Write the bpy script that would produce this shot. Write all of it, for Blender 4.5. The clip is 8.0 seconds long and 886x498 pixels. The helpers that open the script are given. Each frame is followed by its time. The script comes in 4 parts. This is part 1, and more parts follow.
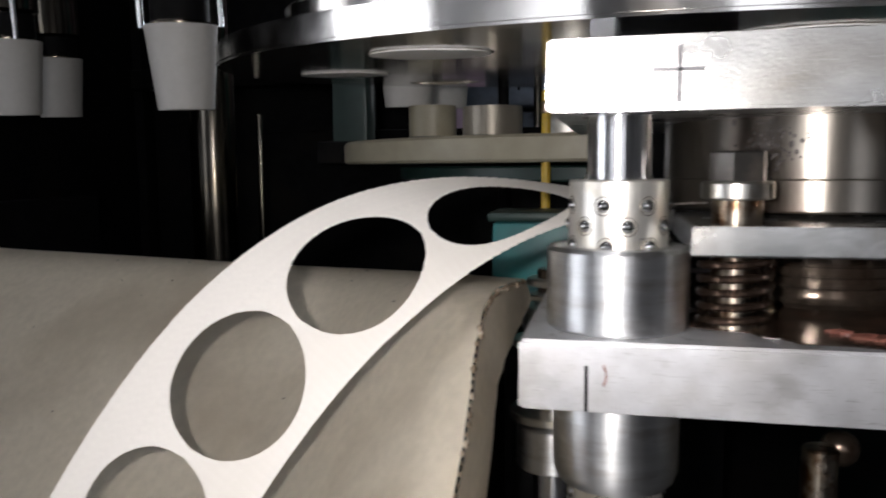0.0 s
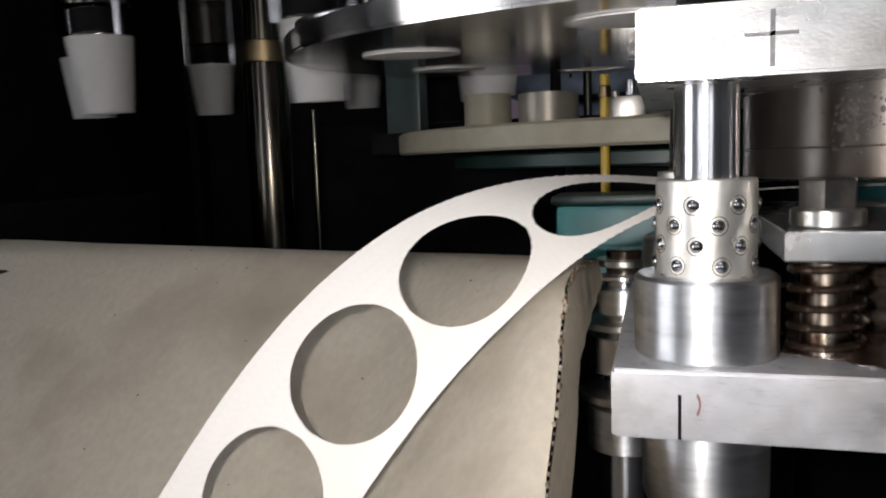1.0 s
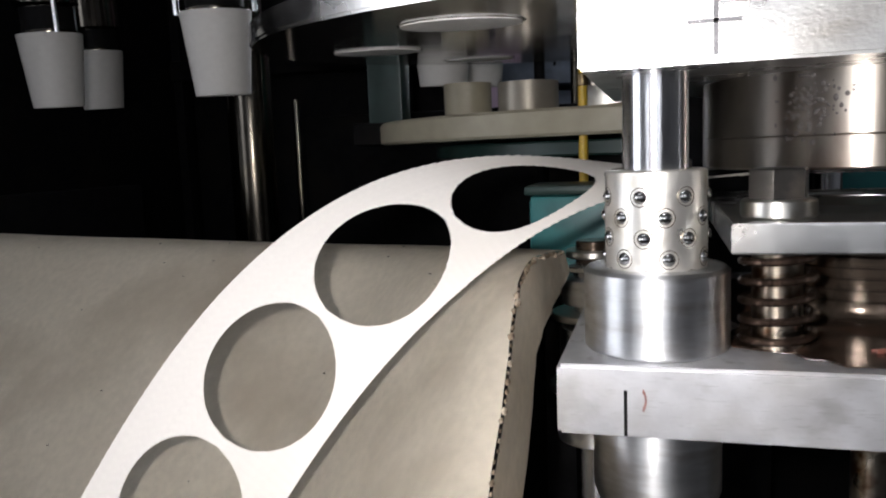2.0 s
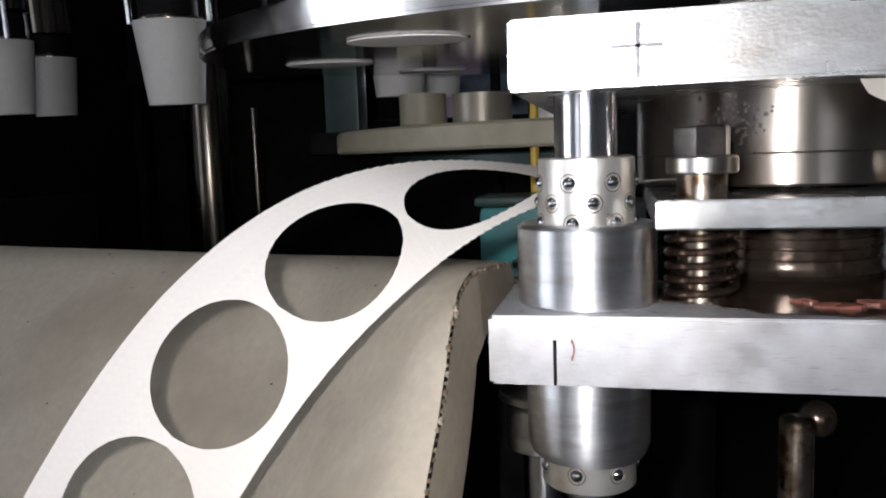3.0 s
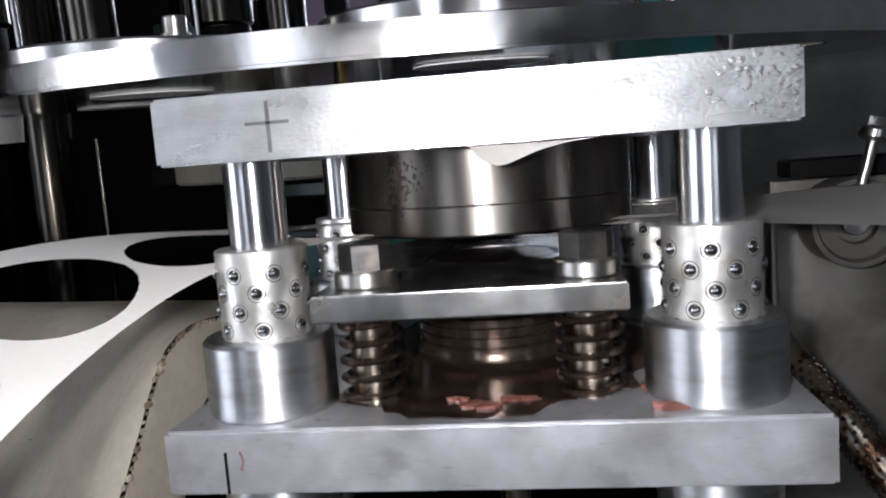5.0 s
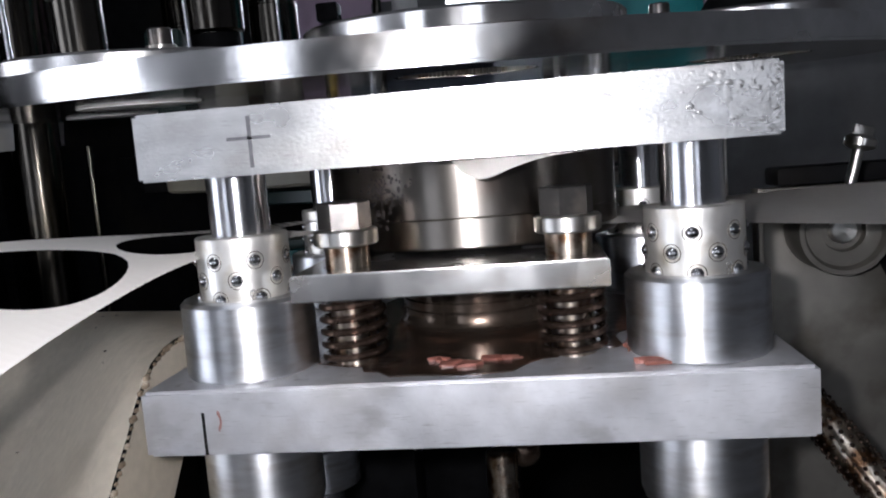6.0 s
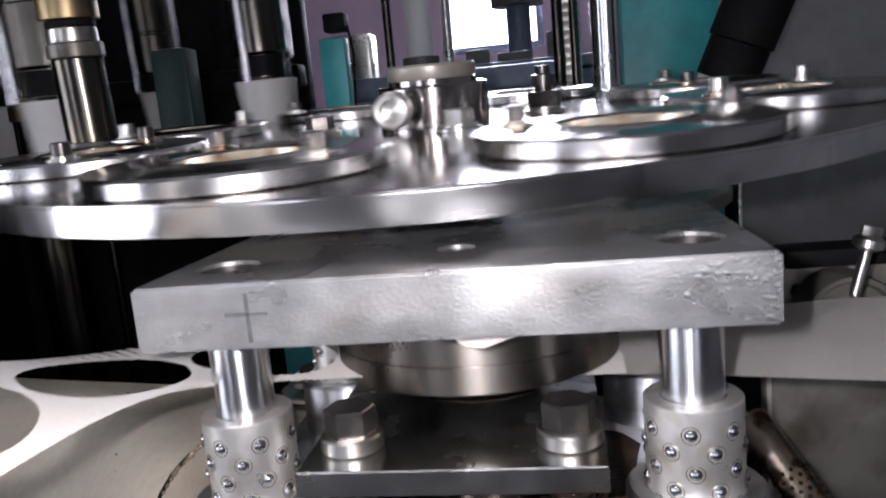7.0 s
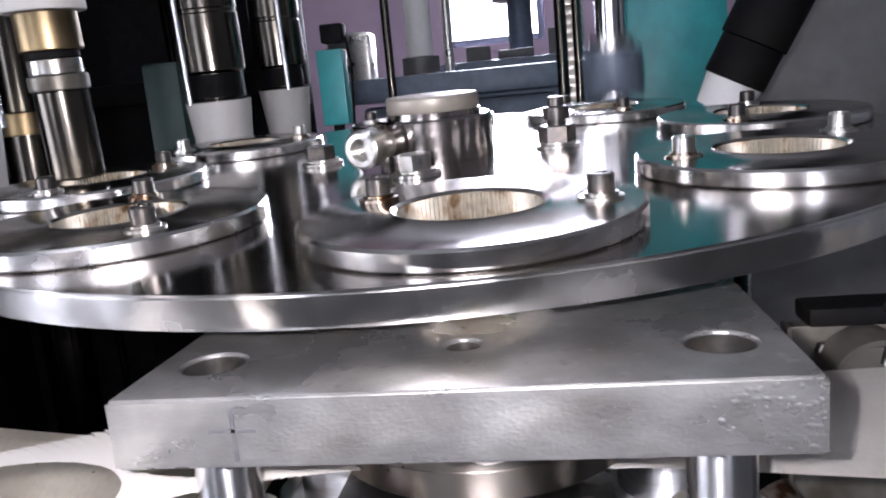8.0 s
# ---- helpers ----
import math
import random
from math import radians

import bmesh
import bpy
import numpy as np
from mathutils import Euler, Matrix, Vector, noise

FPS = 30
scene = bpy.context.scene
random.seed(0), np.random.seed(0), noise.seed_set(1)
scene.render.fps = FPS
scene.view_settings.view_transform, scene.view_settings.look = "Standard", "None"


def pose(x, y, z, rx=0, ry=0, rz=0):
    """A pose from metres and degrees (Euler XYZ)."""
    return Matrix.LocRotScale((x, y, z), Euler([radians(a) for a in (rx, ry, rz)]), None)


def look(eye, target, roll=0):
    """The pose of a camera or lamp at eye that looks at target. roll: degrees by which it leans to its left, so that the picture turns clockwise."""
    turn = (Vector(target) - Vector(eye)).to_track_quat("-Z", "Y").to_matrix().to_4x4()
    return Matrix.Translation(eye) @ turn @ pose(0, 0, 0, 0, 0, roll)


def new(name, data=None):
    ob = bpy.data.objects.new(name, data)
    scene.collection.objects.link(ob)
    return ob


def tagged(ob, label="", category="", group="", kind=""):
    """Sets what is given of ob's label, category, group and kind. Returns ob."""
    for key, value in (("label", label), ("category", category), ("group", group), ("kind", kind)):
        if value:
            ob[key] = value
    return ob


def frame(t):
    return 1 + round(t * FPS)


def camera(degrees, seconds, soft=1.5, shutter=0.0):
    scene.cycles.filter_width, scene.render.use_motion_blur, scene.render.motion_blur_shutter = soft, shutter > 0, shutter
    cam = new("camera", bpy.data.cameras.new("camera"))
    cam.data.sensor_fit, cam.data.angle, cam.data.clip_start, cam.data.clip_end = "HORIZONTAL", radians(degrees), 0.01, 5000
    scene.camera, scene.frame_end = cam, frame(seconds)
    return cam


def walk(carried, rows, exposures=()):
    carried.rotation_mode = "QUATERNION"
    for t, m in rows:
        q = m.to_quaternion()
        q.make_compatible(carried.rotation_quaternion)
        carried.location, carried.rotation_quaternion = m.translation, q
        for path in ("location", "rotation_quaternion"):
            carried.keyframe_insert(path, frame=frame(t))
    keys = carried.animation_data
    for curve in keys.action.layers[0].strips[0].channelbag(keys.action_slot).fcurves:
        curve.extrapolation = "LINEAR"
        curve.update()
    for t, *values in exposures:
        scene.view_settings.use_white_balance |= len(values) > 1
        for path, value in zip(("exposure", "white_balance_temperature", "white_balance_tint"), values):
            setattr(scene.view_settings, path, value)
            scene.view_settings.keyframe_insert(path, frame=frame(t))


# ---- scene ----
cam = camera(59.66, 8.0, soft=2.0, shutter=0.35)
PATH = [
    (0, look((0.0258, -0.2843, 0.9815), (-0.0620, 0.1036, 0.9384), -0.50)),
    (0.5, look((-0.0022, -0.2935, 0.9759), (-0.1030, 0.0910, 0.9314), -1.51)),
    (1, look((0.0090, -0.2947, 0.9735), (-0.0998, 0.0876, 0.9289), -1.91)),
    (1.2, look((0.0150, -0.2867, 0.9776), (-0.0982, 0.0959, 0.9294), -2.00)),
    (2.3, look((0.0288, -0.2821, 0.9733), (-0.0736, 0.1026, 0.9224), -2.70)),
    (2.5, look((0.0290, -0.2832, 0.9751), (-0.0680, 0.1015, 0.9239), -2.98)),
    (3, look((0.0404, -0.2869, 0.9775), (-0.0500, 0.0999, 0.9300), -1.96)),
    (3.5, look((0.0590, -0.2934, 0.9883), (-0.0293, 0.0929, 0.9335), -4.71)),
    (4, look((0.1093, -0.2924, 0.9948), (0.0250, 0.0949, 0.9409), -4.99)),
    (4.5, look((0.1392, -0.2893, 0.9981), (0.0767, 0.1026, 0.9481), -4.14)),
    (4.7, look((0.1421, -0.2883, 0.9960), (0.0921, 0.1039, 0.9478), -4.16)),
    (5.8, look((0.1590, -0.2833, 0.9985), (0.1007, 0.1109, 0.9523), -4.33)),
    (6, look((0.1525, -0.2851, 1.0005), (0.1027, 0.1091, 0.9542), -4.46)),
    (6.5, look((0.1610, -0.2860, 1.0417), (0.1043, 0.1049, 0.9784), -4.94)),
    (7, look((0.1646, -0.2718, 1.0819), (0.1055, 0.1179, 1.0136), -5.20)),
    (7.5, look((0.1641, -0.2581, 1.1095), (0.1054, 0.1314, 1.0399), -5.42)),
    (8, look((0.1611, -0.2366, 1.1185), (0.1017, 0.1519, 1.0438), -5.34)),
]
walk(cam, PATH, exposures=[(0, 0.02, 6450, 14), (0.6, 0.3, 6450, 14), (4, 0.15, 6050, 14), (6.2, 0.1, 5950, 16), (7, 0.75, 6050, 20), (8, 1.35, 6050, 21)])

# ---- light: daylight from the far window, an added dim hall fill, the torch of the phone (built with the things) ----
world = bpy.data.worlds.new("sky")
scene.world = world
world.use_nodes = True
sky = world.node_tree.nodes.new("ShaderNodeTexSky")
sky.sky_type, sky.sun_disc = "NISHITA", False
sky.sun_elevation, sky.sun_rotation = radians(45), radians(20)
world.node_tree.links.new(sky.outputs["Color"], world.node_tree.nodes["Background"].inputs["Color"])
world.node_tree.nodes["Background"].inputs["Strength"].default_value = 0.12
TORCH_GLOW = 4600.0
HALL_WATTS = 4.0
WINDOW_WATTS = 48.0


def area_lamp(name, m, sx, sy, watts, colour):
    lamp = bpy.data.lights.new(name, "AREA")
    lamp.shape, lamp.size, lamp.size_y, lamp.energy, lamp.color = "RECTANGLE", sx, sy, watts, colour
    ob = new(name, lamp)
    ob.matrix_world = m
    return ob


area_lamp("window_daylight", look((0.05, 4.35, 2.0), (0.05, 0, 1.2)), 0.9, 1.3, WINDOW_WATTS, (0.9, 0.95, 1.0))
# fill lamp added overhead to lift the hall's darks
area_lamp("hall_fill_lamp", look((-0.4, -0.9, 2.9), (-0.4, -0.6, 0)), 1.2, 0.25, HALL_WATTS, (0.93, 0.97, 1.0))


# ---- materials ----
def material(name, base, rough=0.5, metal=0.0, grain=(40, 0.25), stain=None, bump=0.0, bump_scale=200, stretch=(1, 1, 1),
             rough_var=0.0, spec=0.5, stain_scale=9, stain_edge=(0.5, 0.68), scratch=None, turned=0.0):
    """Two scales of variation: fine grain on colour, roughness and relief, and larger stains."""
    mat = bpy.data.materials.new(name)
    mat.use_nodes = True
    nt = mat.node_tree
    n, link = nt.nodes, nt.links.new
    bsdf = n["Principled BSDF"]
    bsdf.inputs["Roughness"].default_value, bsdf.inputs["Metallic"].default_value = rough, metal
    bsdf.inputs["Specular IOR Level"].default_value = spec
    co, mp = n.new("ShaderNodeTexCoord"), n.new("ShaderNodeMapping")
    mp.inputs["Scale"].default_value = stretch
    link(co.outputs["Object"], mp.inputs["Vector"])

    def noise_tex(scale, detail=5):
        t = n.new("ShaderNodeTexNoise")
        t.inputs["Scale"].default_value, t.inputs["Detail"].default_value = scale, detail
        link(mp.outputs["Vector"], t.inputs["Vector"])
        return t

    def ramp(src, lo, hi, a, b):
        r = n.new("ShaderNodeValToRGB")
        r.color_ramp.elements[0].position, r.color_ramp.elements[1].position = lo, hi
        r.color_ramp.elements[0].color, r.color_ramp.elements[1].color = a, b
        link(src.outputs["Fac"], r.inputs["Fac"])
        return r

    g = noise_tex(grain[0])
    lo, hi = 1 - grain[1], 1 + grain[1]
    dark, light = [(*[min(1, c * k) for c in base], 1) for k in (lo, hi)]
    col = ramp(g, 0.3, 0.7, dark, light).outputs["Color"]
    if stain:
        s = noise_tex(stain_scale, 6)
        f = ramp(s, *stain_edge, (0, 0, 0, 1), (1, 1, 1, 1))
        mix = n.new("ShaderNodeMix")
        mix.data_type = "RGBA"
        link(f.outputs["Color"], mix.inputs["Factor"])
        link(col, mix.inputs["A"])
        mix.inputs["B"].default_value = (*stain, 1)
        col = mix.outputs["Result"]
    if scratch:                            # thin bright and dark scratches along two directions
        for tone, turn_z, scale in scratch:
            m2 = n.new("ShaderNodeMapping")
            m2.inputs["Rotation"].default_value = (0.3, turn_z, 0.5 * turn_z)
            m2.inputs["Scale"].default_value = scale
            link(co.outputs["Object"], m2.inputs["Vector"])
            t = n.new("ShaderNodeTexNoise")
            t.inputs["Scale"].default_value, t.inputs["Detail"].default_value = 1.0, 3
            link(m2.outputs["Vector"], t.inputs["Vector"])
            f = ramp(t, 0.62, 0.72, (0, 0, 0, 1), (0.45, 0.45, 0.45, 1))
            mix = n.new("ShaderNodeMix")
            mix.data_type = "RGBA"
            link(f.outputs["Color"], mix.inputs["Factor"])
            link(col, mix.inputs["A"])
            mix.inputs["B"].default_value = (*tone, 1)
            col = mix.outputs["Result"]
    link(col, bsdf.inputs["Base Color"])
    if rough_var:
        r = noise_tex(grain[0] * 0.35)
        mr = n.new("ShaderNodeMapRange")
        mr.inputs["From Min"].default_value, mr.inputs["From Max"].default_value = 0.3, 0.7
        mr.inputs["To Min"].default_value, mr.inputs["To Max"].default_value = max(0.02, rough - rough_var), min(1, rough + rough_var)
        link(r.outputs["Fac"], mr.inputs["Value"])
        link(mr.outputs["Result"], bsdf.inputs["Roughness"])
    if turned:                             # fine grooves round the z axis draw highlights out along it
        tan = n.new("ShaderNodeTangent")
        tan.direction_type, tan.axis = "RADIAL", "Z"
        link(tan.outputs["Tangent"], bsdf.inputs["Tangent"])
        bsdf.inputs["Anisotropic"].default_value, bsdf.inputs["Anisotropic Rotation"].default_value = turned, 0.25
    if bump:
        b = n.new("ShaderNodeBump")
        b.inputs["Strength"].default_value, b.inputs["Distance"].default_value = bump, 0.0006
        link(noise_tex(bump_scale, 3).outputs["Fac"], b.inputs["Height"])
        link(b.outputs["Normal"], bsdf.inputs["Normal"])
    return mat


def glow(name, colour, strength):
    mat = bpy.data.materials.new(name)
    mat.use_nodes = True
    b = mat.node_tree.nodes["Principled BSDF"]
    b.inputs["Base Color"].default_value = (0, 0, 0, 1)
    b.inputs["Emission Color"].default_value, b.inputs["Emission Strength"].default_value = (*colour, 1), strength
    return mat


M_PLATE = material("milled_steel", (0.41, 0.41, 0.4), 0.31, 0.9, (90, 0.14), (0.27, 0.26, 0.24), 0.25, 700, (0.7, 0.7, 1.15), 0.1, stain_scale=28, stain_edge=(0.5, 0.75), scratch=(((0.58, 0.58, 0.57), 0.5, (110, 110, 2600)), ((0.16, 0.15, 0.14), -0.7, (140, 140, 3000)), ((0.31, 0.3, 0.285), 0.1, (40, 40, 75))))
M_PLATE_LOW = material("ground_steel", (0.54, 0.545, 0.56), 0.42, 0.75, (70, 0.14), (0.4, 0.39, 0.38), 0.13, 480, rough_var=0.12, stain_scale=20, scratch=(((0.58, 0.58, 0.57), 0.5, (110, 110, 2600)), ((0.16, 0.15, 0.14), -0.7, (140, 140, 3000)), ((0.31, 0.3, 0.285), 0.1, (40, 40, 75))))
M_BUSH = material("turned_steel", (0.8, 0.81, 0.82), 0.4, 1.0, (60, 0.08), (0.62, 0.61, 0.6), 0.05, 300, (1, 1, 4), 0.06, stain_scale=40, turned=0.8)
M_CHROME = material("polished_steel", (0.8, 0.81, 0.83), 0.25, 1.0, (40, 0.04), None, 0, 1, rough_var=0.03, turned=0.9)
M_TABLE = material("polished_table_steel", (0.4, 0.37, 0.35), 0.14, 1.0, (25, 0.1), (0.28, 0.22, 0.18), 0.03, 120, rough_var=0.04, stain_scale=12, stain_edge=(0.5, 0.8))
# dented rim, paler than the faces: caught light put into the colour
M_RIM = material("dented_lit_rim", (0.7, 0.69, 0.67), 0.18, 1.0, (60, 0.12), (0.42, 0.38, 0.33), 0.15, 70, rough_var=0.12, stain_scale=30, stain_edge=(0.52, 0.75))
M_MOLD = material("worn_mold_steel", (0.4, 0.375, 0.35), 0.2, 1.0, (40, 0.12), (0.24, 0.18, 0.13), 0.06, 150, rough_var=0.07, stain_scale=26, stain_edge=(0.58, 0.8))
M_CAGE = material("aluminium_cage", (0.78, 0.76, 0.71), 0.36, 0.9, (120, 0.08), (0.55, 0.5, 0.4), 0.3, 260, rough_var=0.1, stain_scale=60)
M_BALL = material("bearing_steel", (0.6, 0.6, 0.6), 0.07, 1.0, (10, 0.02))
# ring round each ball: the pocket's shade is put into its colour
M_POCKET = material("dark_pocket", (0.16, 0.14, 0.11), 0.4, 0.7, (100, 0.2))
M_DIE = material("stained_die_steel", (0.23, 0.21, 0.185), 0.36, 1.0, (45, 0.14), (0.13, 0.1, 0.08), 0.1, 150, (1, 1, 0.5), 0.09, stain_scale=30, stain_edge=(0.45, 0.65), turned=0.8)
M_PIT = material("black_pitting", (0.025, 0.02, 0.018), 0.5, 0.3, (200, 0.3))
M_OIL = material("oily_brown_steel", (0.11, 0.085, 0.065), 0.2, 0.85, (60, 0.35), (0.05, 0.03, 0.02), 0.3, 200, rough_var=0.1, stain_scale=60)
M_RING = material("zinc_washer", (0.6, 0.59, 0.55), 0.32, 1.0, (60, 0.1), (0.4, 0.36, 0.3), 0.1, 200, rough_var=0.08, stain_scale=60, turned=0.6)
M_BLACKBOLT = material("black_oxide_bolt", (0.085, 0.08, 0.075), 0.3, 0.85, (80, 0.2), (0.16, 0.14, 0.12), 0.2, 200, stain_scale=70)
M_PAPER = material("cream_paper", (0.74, 0.71, 0.665), 0.62, 0, (300, 0.03), (0.69, 0.655, 0.6), 0.12, 500, spec=0.3, stain_scale=14)
M_BOARD = material("beige_cardboard", (0.67, 0.61, 0.505), 0.7, 0, (180, 0.06), (0.47, 0.41, 0.32), 0.25, 260, spec=0.25, stain_scale=7)
M_BOARD_EDGE = material("torn_board_edge", (0.2, 0.15, 0.1), 0.9, 0, (300, 0.5), (0.5, 0.43, 0.33), 0.8, 400, stain_scale=120)
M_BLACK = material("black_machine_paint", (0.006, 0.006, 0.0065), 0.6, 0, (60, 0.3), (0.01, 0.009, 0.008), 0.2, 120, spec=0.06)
M_DARKGREEN = material("dark_green_paint", (0.012, 0.032, 0.027), 0.4, 0.1, (40, 0.2), (0.01, 0.02, 0.018))
M_STRIPPER = material("smooth_stripper_steel", (0.52, 0.52, 0.51), 0.24, 1.0, (80, 0.1), (0.3, 0.27, 0.23), 0.08, 400, rough_var=0.08, stain_scale=30)
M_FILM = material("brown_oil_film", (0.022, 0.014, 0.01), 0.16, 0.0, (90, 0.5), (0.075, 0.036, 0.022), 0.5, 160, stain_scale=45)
M_COIL = material("dark_oily_spring", (0.09, 0.06, 0.045), 0.22, 0.9, (60, 0.3), (0.03, 0.02, 0.015), 0.2, 200, stain_scale=50)
M_SHANK = material("oily_bright_shank", (0.5, 0.44, 0.36), 0.3, 1.0, (60, 0.25), (0.16, 0.09, 0.05), 0.2, 200, rough_var=0.08, stain_scale=70, stain_edge=(0.48, 0.6), turned=0.7)
M_DARKSTEEL = material("dark_polished_column", (0.085, 0.078, 0.066), 0.2, 1.0, (30, 0.15), (0.14, 0.12, 0.085), 0.05, 100, rough_var=0.05)
M_TEAL = material("teal_machine_paint", (0.03, 0.3, 0.31), 0.42, 0, (50, 0.1), (0.03, 0.2, 0.21), 0.15, 90, stain_scale=6)
M_DEEPTEAL = material("deep_teal_paint", (0.014, 0.15, 0.15), 0.42, 0, (50, 0.15), (0.012, 0.09, 0.09), 0.15, 90, stain_scale=16)
M_GREY = material("grey_sheet_metal", (0.12, 0.12, 0.12), 0.5, 0.2, (30, 0.12), (0.09, 0.088, 0.085), 0.1, 90)
M_NYLON = material("cream_nylon", (0.34, 0.31, 0.23), 0.45, 0, (40, 0.1), (0.3, 0.27, 0.19), 0.1, 90)
M_BEIGE = material("beige_machined_plate", (0.35, 0.32, 0.27), 0.4, 0.5, (40, 0.1), (0.3, 0.27, 0.22))
M_WHITE = material("white_paper_cup", (0.8, 0.79, 0.77), 0.55, 0, (150, 0.03), (0.74, 0.73, 0.7), 0.08, 300)
# greyer copy of the white cup paper, for turret cups and spindle flanges
M_CUP = material("greyed_paper_cup", (0.5, 0.49, 0.465), 0.6, 0, (150, 0.03), (0.45, 0.44, 0.41), 0.08, 300)
M_BRASS = material("brass", (0.17, 0.13, 0.075), 0.38, 1.0, (60, 0.12), (0.4, 0.3, 0.16))
M_COPPER = material("copper_residue", (0.2, 0.075, 0.055), 0.35, 0.1, (120, 0.4), (0.1, 0.05, 0.035), 0.6, 250, stain_scale=60)
M_WALL = material("pink_hall_wall", (0.58, 0.44, 0.55), 0.8, 0, (6, 0.06))
M_WALL2 = material("grey_hall_wall", (0.3, 0.3, 0.31), 0.8, 0, (6, 0.06))
M_CEIL = material("hall_ceiling", (0.3, 0.3, 0.3), 0.8, 0, (6, 0.1))
M_FLOOR = material("concrete_floor", (0.12, 0.115, 0.11), 0.7, 0, (8, 0.2), (0.07, 0.065, 0.06), 0.3, 60)
M_BRACKET = material("stained_bracket_steel", (0.16, 0.15, 0.13), 0.4, 0.6, (30, 0.2), (0.07, 0.06, 0.045), 0.2, 120, stain_scale=18)
M_KNURL = material("stained_mold_bore", (0.4, 0.37, 0.31), 0.4, 0.8, (90, 0.3), (0.16, 0.1, 0.05), 0.3, 250, stain_scale=90)
M_PENCIL = material("pencil_mark", (0.11, 0.11, 0.115), 0.45, 0.55, (200, 0.3))
M_RED = material("red_paint", (0.3, 0.05, 0.035), 0.5, 0, (60, 0.2))
M_CRAYON = material("faded_red_crayon", (0.2, 0.1, 0.085), 0.6, 0.2, (300, 0.4))
M_LABEL = material("yellow_rod", (0.6, 0.4, 0.04), 0.4, 0, (60, 0.1))
M_MUG = material("blue_grey_paint", (0.14, 0.17, 0.22), 0.45, 0.2, (40, 0.15))


# ---- mesh helpers ----
def part(name, bm, mat, parent=None, label="", smooth=35):
    """One bmesh as ONE mesh object under a thing or a part."""
    me = bpy.data.meshes.new(name)
    bmesh.ops.recalc_face_normals(bm, faces=bm.faces)
    bm.to_mesh(me)
    bm.free()
    for m in mat if isinstance(mat, (list, tuple)) else [mat]:
        me.materials.append(m)
    if smooth:
        me.polygons.foreach_set("use_smooth", [True] * len(me.polygons))
        me.set_sharp_from_angle(angle=radians(smooth))
    ob = new(name, me)
    if parent:
        ob.parent = parent
    if label:
        tagged(ob, label)
    return ob


def thing(name, m, label, category, group="", kind=""):
    ob = new(name)
    ob.empty_display_size = 0.02
    ob.matrix_world = m
    return tagged(ob, label, category, group, kind)


def again(name, ob, parent, m):
    """Another part on the same mesh."""
    c = new(name, ob.data)
    c.parent = parent
    c.matrix_local = m
    return c


def ring_verts(bm, r, z, n, x=0, y=0):
    return [bm.verts.new((x + r * math.cos(2 * math.pi * i / n), y + r * math.sin(2 * math.pi * i / n), z)) for i in range(n)]


def lathe(profile, n=48, bm=None, closed=False, x=0, y=0):
    """Turn a profile of (r, z) about the z axis. Ends with r = 0 are closed by a fan."""
    bm = bm or bmesh.new()
    rows = []
    for r, z in profile:
        rows.append([bm.verts.new((x, y, z))] if r == 0 else ring_verts(bm, r, z, n, x, y))
    pairs = list(zip(rows, rows[1:])) + ([(rows[-1], rows[0])] if closed else [])
    for a, b in pairs:
        for i in range(n):
            j = (i + 1) % n
            q = [a[i % len(a)], a[j % len(a)], b[j % len(b)], b[i % len(b)]]
            q = list(dict.fromkeys(q))
            if len(q) > 2:
                bm.faces.new(q)
    return bm


def box(sx, sy, sz, bevel=0.0, bm=None, at=(0, 0, 0), seg=2):
    """A block from its centre, with rounded edges."""
    tmp = bmesh.new()
    bmesh.ops.create_cube(tmp, size=1, matrix=Matrix.Translation(at) @ Matrix.Diagonal((sx, sy, sz, 1)))
    if bevel:
        bmesh.ops.bevel(tmp, geom=tmp.edges[:], offset=bevel, segments=seg, affect="EDGES", profile=0.6)
    if bm is None:
        return tmp
    me = bpy.data.meshes.new("tmp")
    tmp.to_mesh(me)
    tmp.free()
    bm.from_mesh(me)
    bpy.data.meshes.remove(me)
    return bm


def loop_plate(outer, holes, z0, z1, edge=0.0):
    """A flat plate with holes: lists of (x, y), from z0 to z1; edge: a small bevel on the rims."""
    bm = bmesh.new()
    edges = []
    for loop in [outer, *holes]:
        vs = [bm.verts.new((x, y, z0)) for x, y in loop]
        edges += [bm.edges.new((a, b)) for a, b in zip(vs, vs[1:] + vs[:1])]
    bmesh.ops.triangle_fill(bm, use_beauty=True, use_dissolve=False, edges=edges)
    faces = bm.faces[:]
    got = bmesh.ops.extrude_face_region(bm, geom=faces)
    top = [v for v in got["geom"] if isinstance(v, bmesh.types.BMVert)]
    for v in top:
        v.co.z = z1
    if edge:
        bm.normal_update()
        rim = [e for e in bm.edges if len(e.link_faces) == 2 and e.calc_face_angle(0) > 1.0 and abs(e.verts[0].co.z - e.verts[1].co.z) < 1e-6]
        bmesh.ops.bevel(bm, geom=rim, offset=edge, segments=2, affect="EDGES")
    return bm


def circle(x, y, r, n=48):
    return [(x + r * math.cos(2 * math.pi * i / n), y + r * math.sin(2 * math.pi * i / n)) for i in range(n)]


def rect(x0, y0, x1, y1):
    return [(x0, y0), (x1, y0), (x1, y1), (x0, y1)]


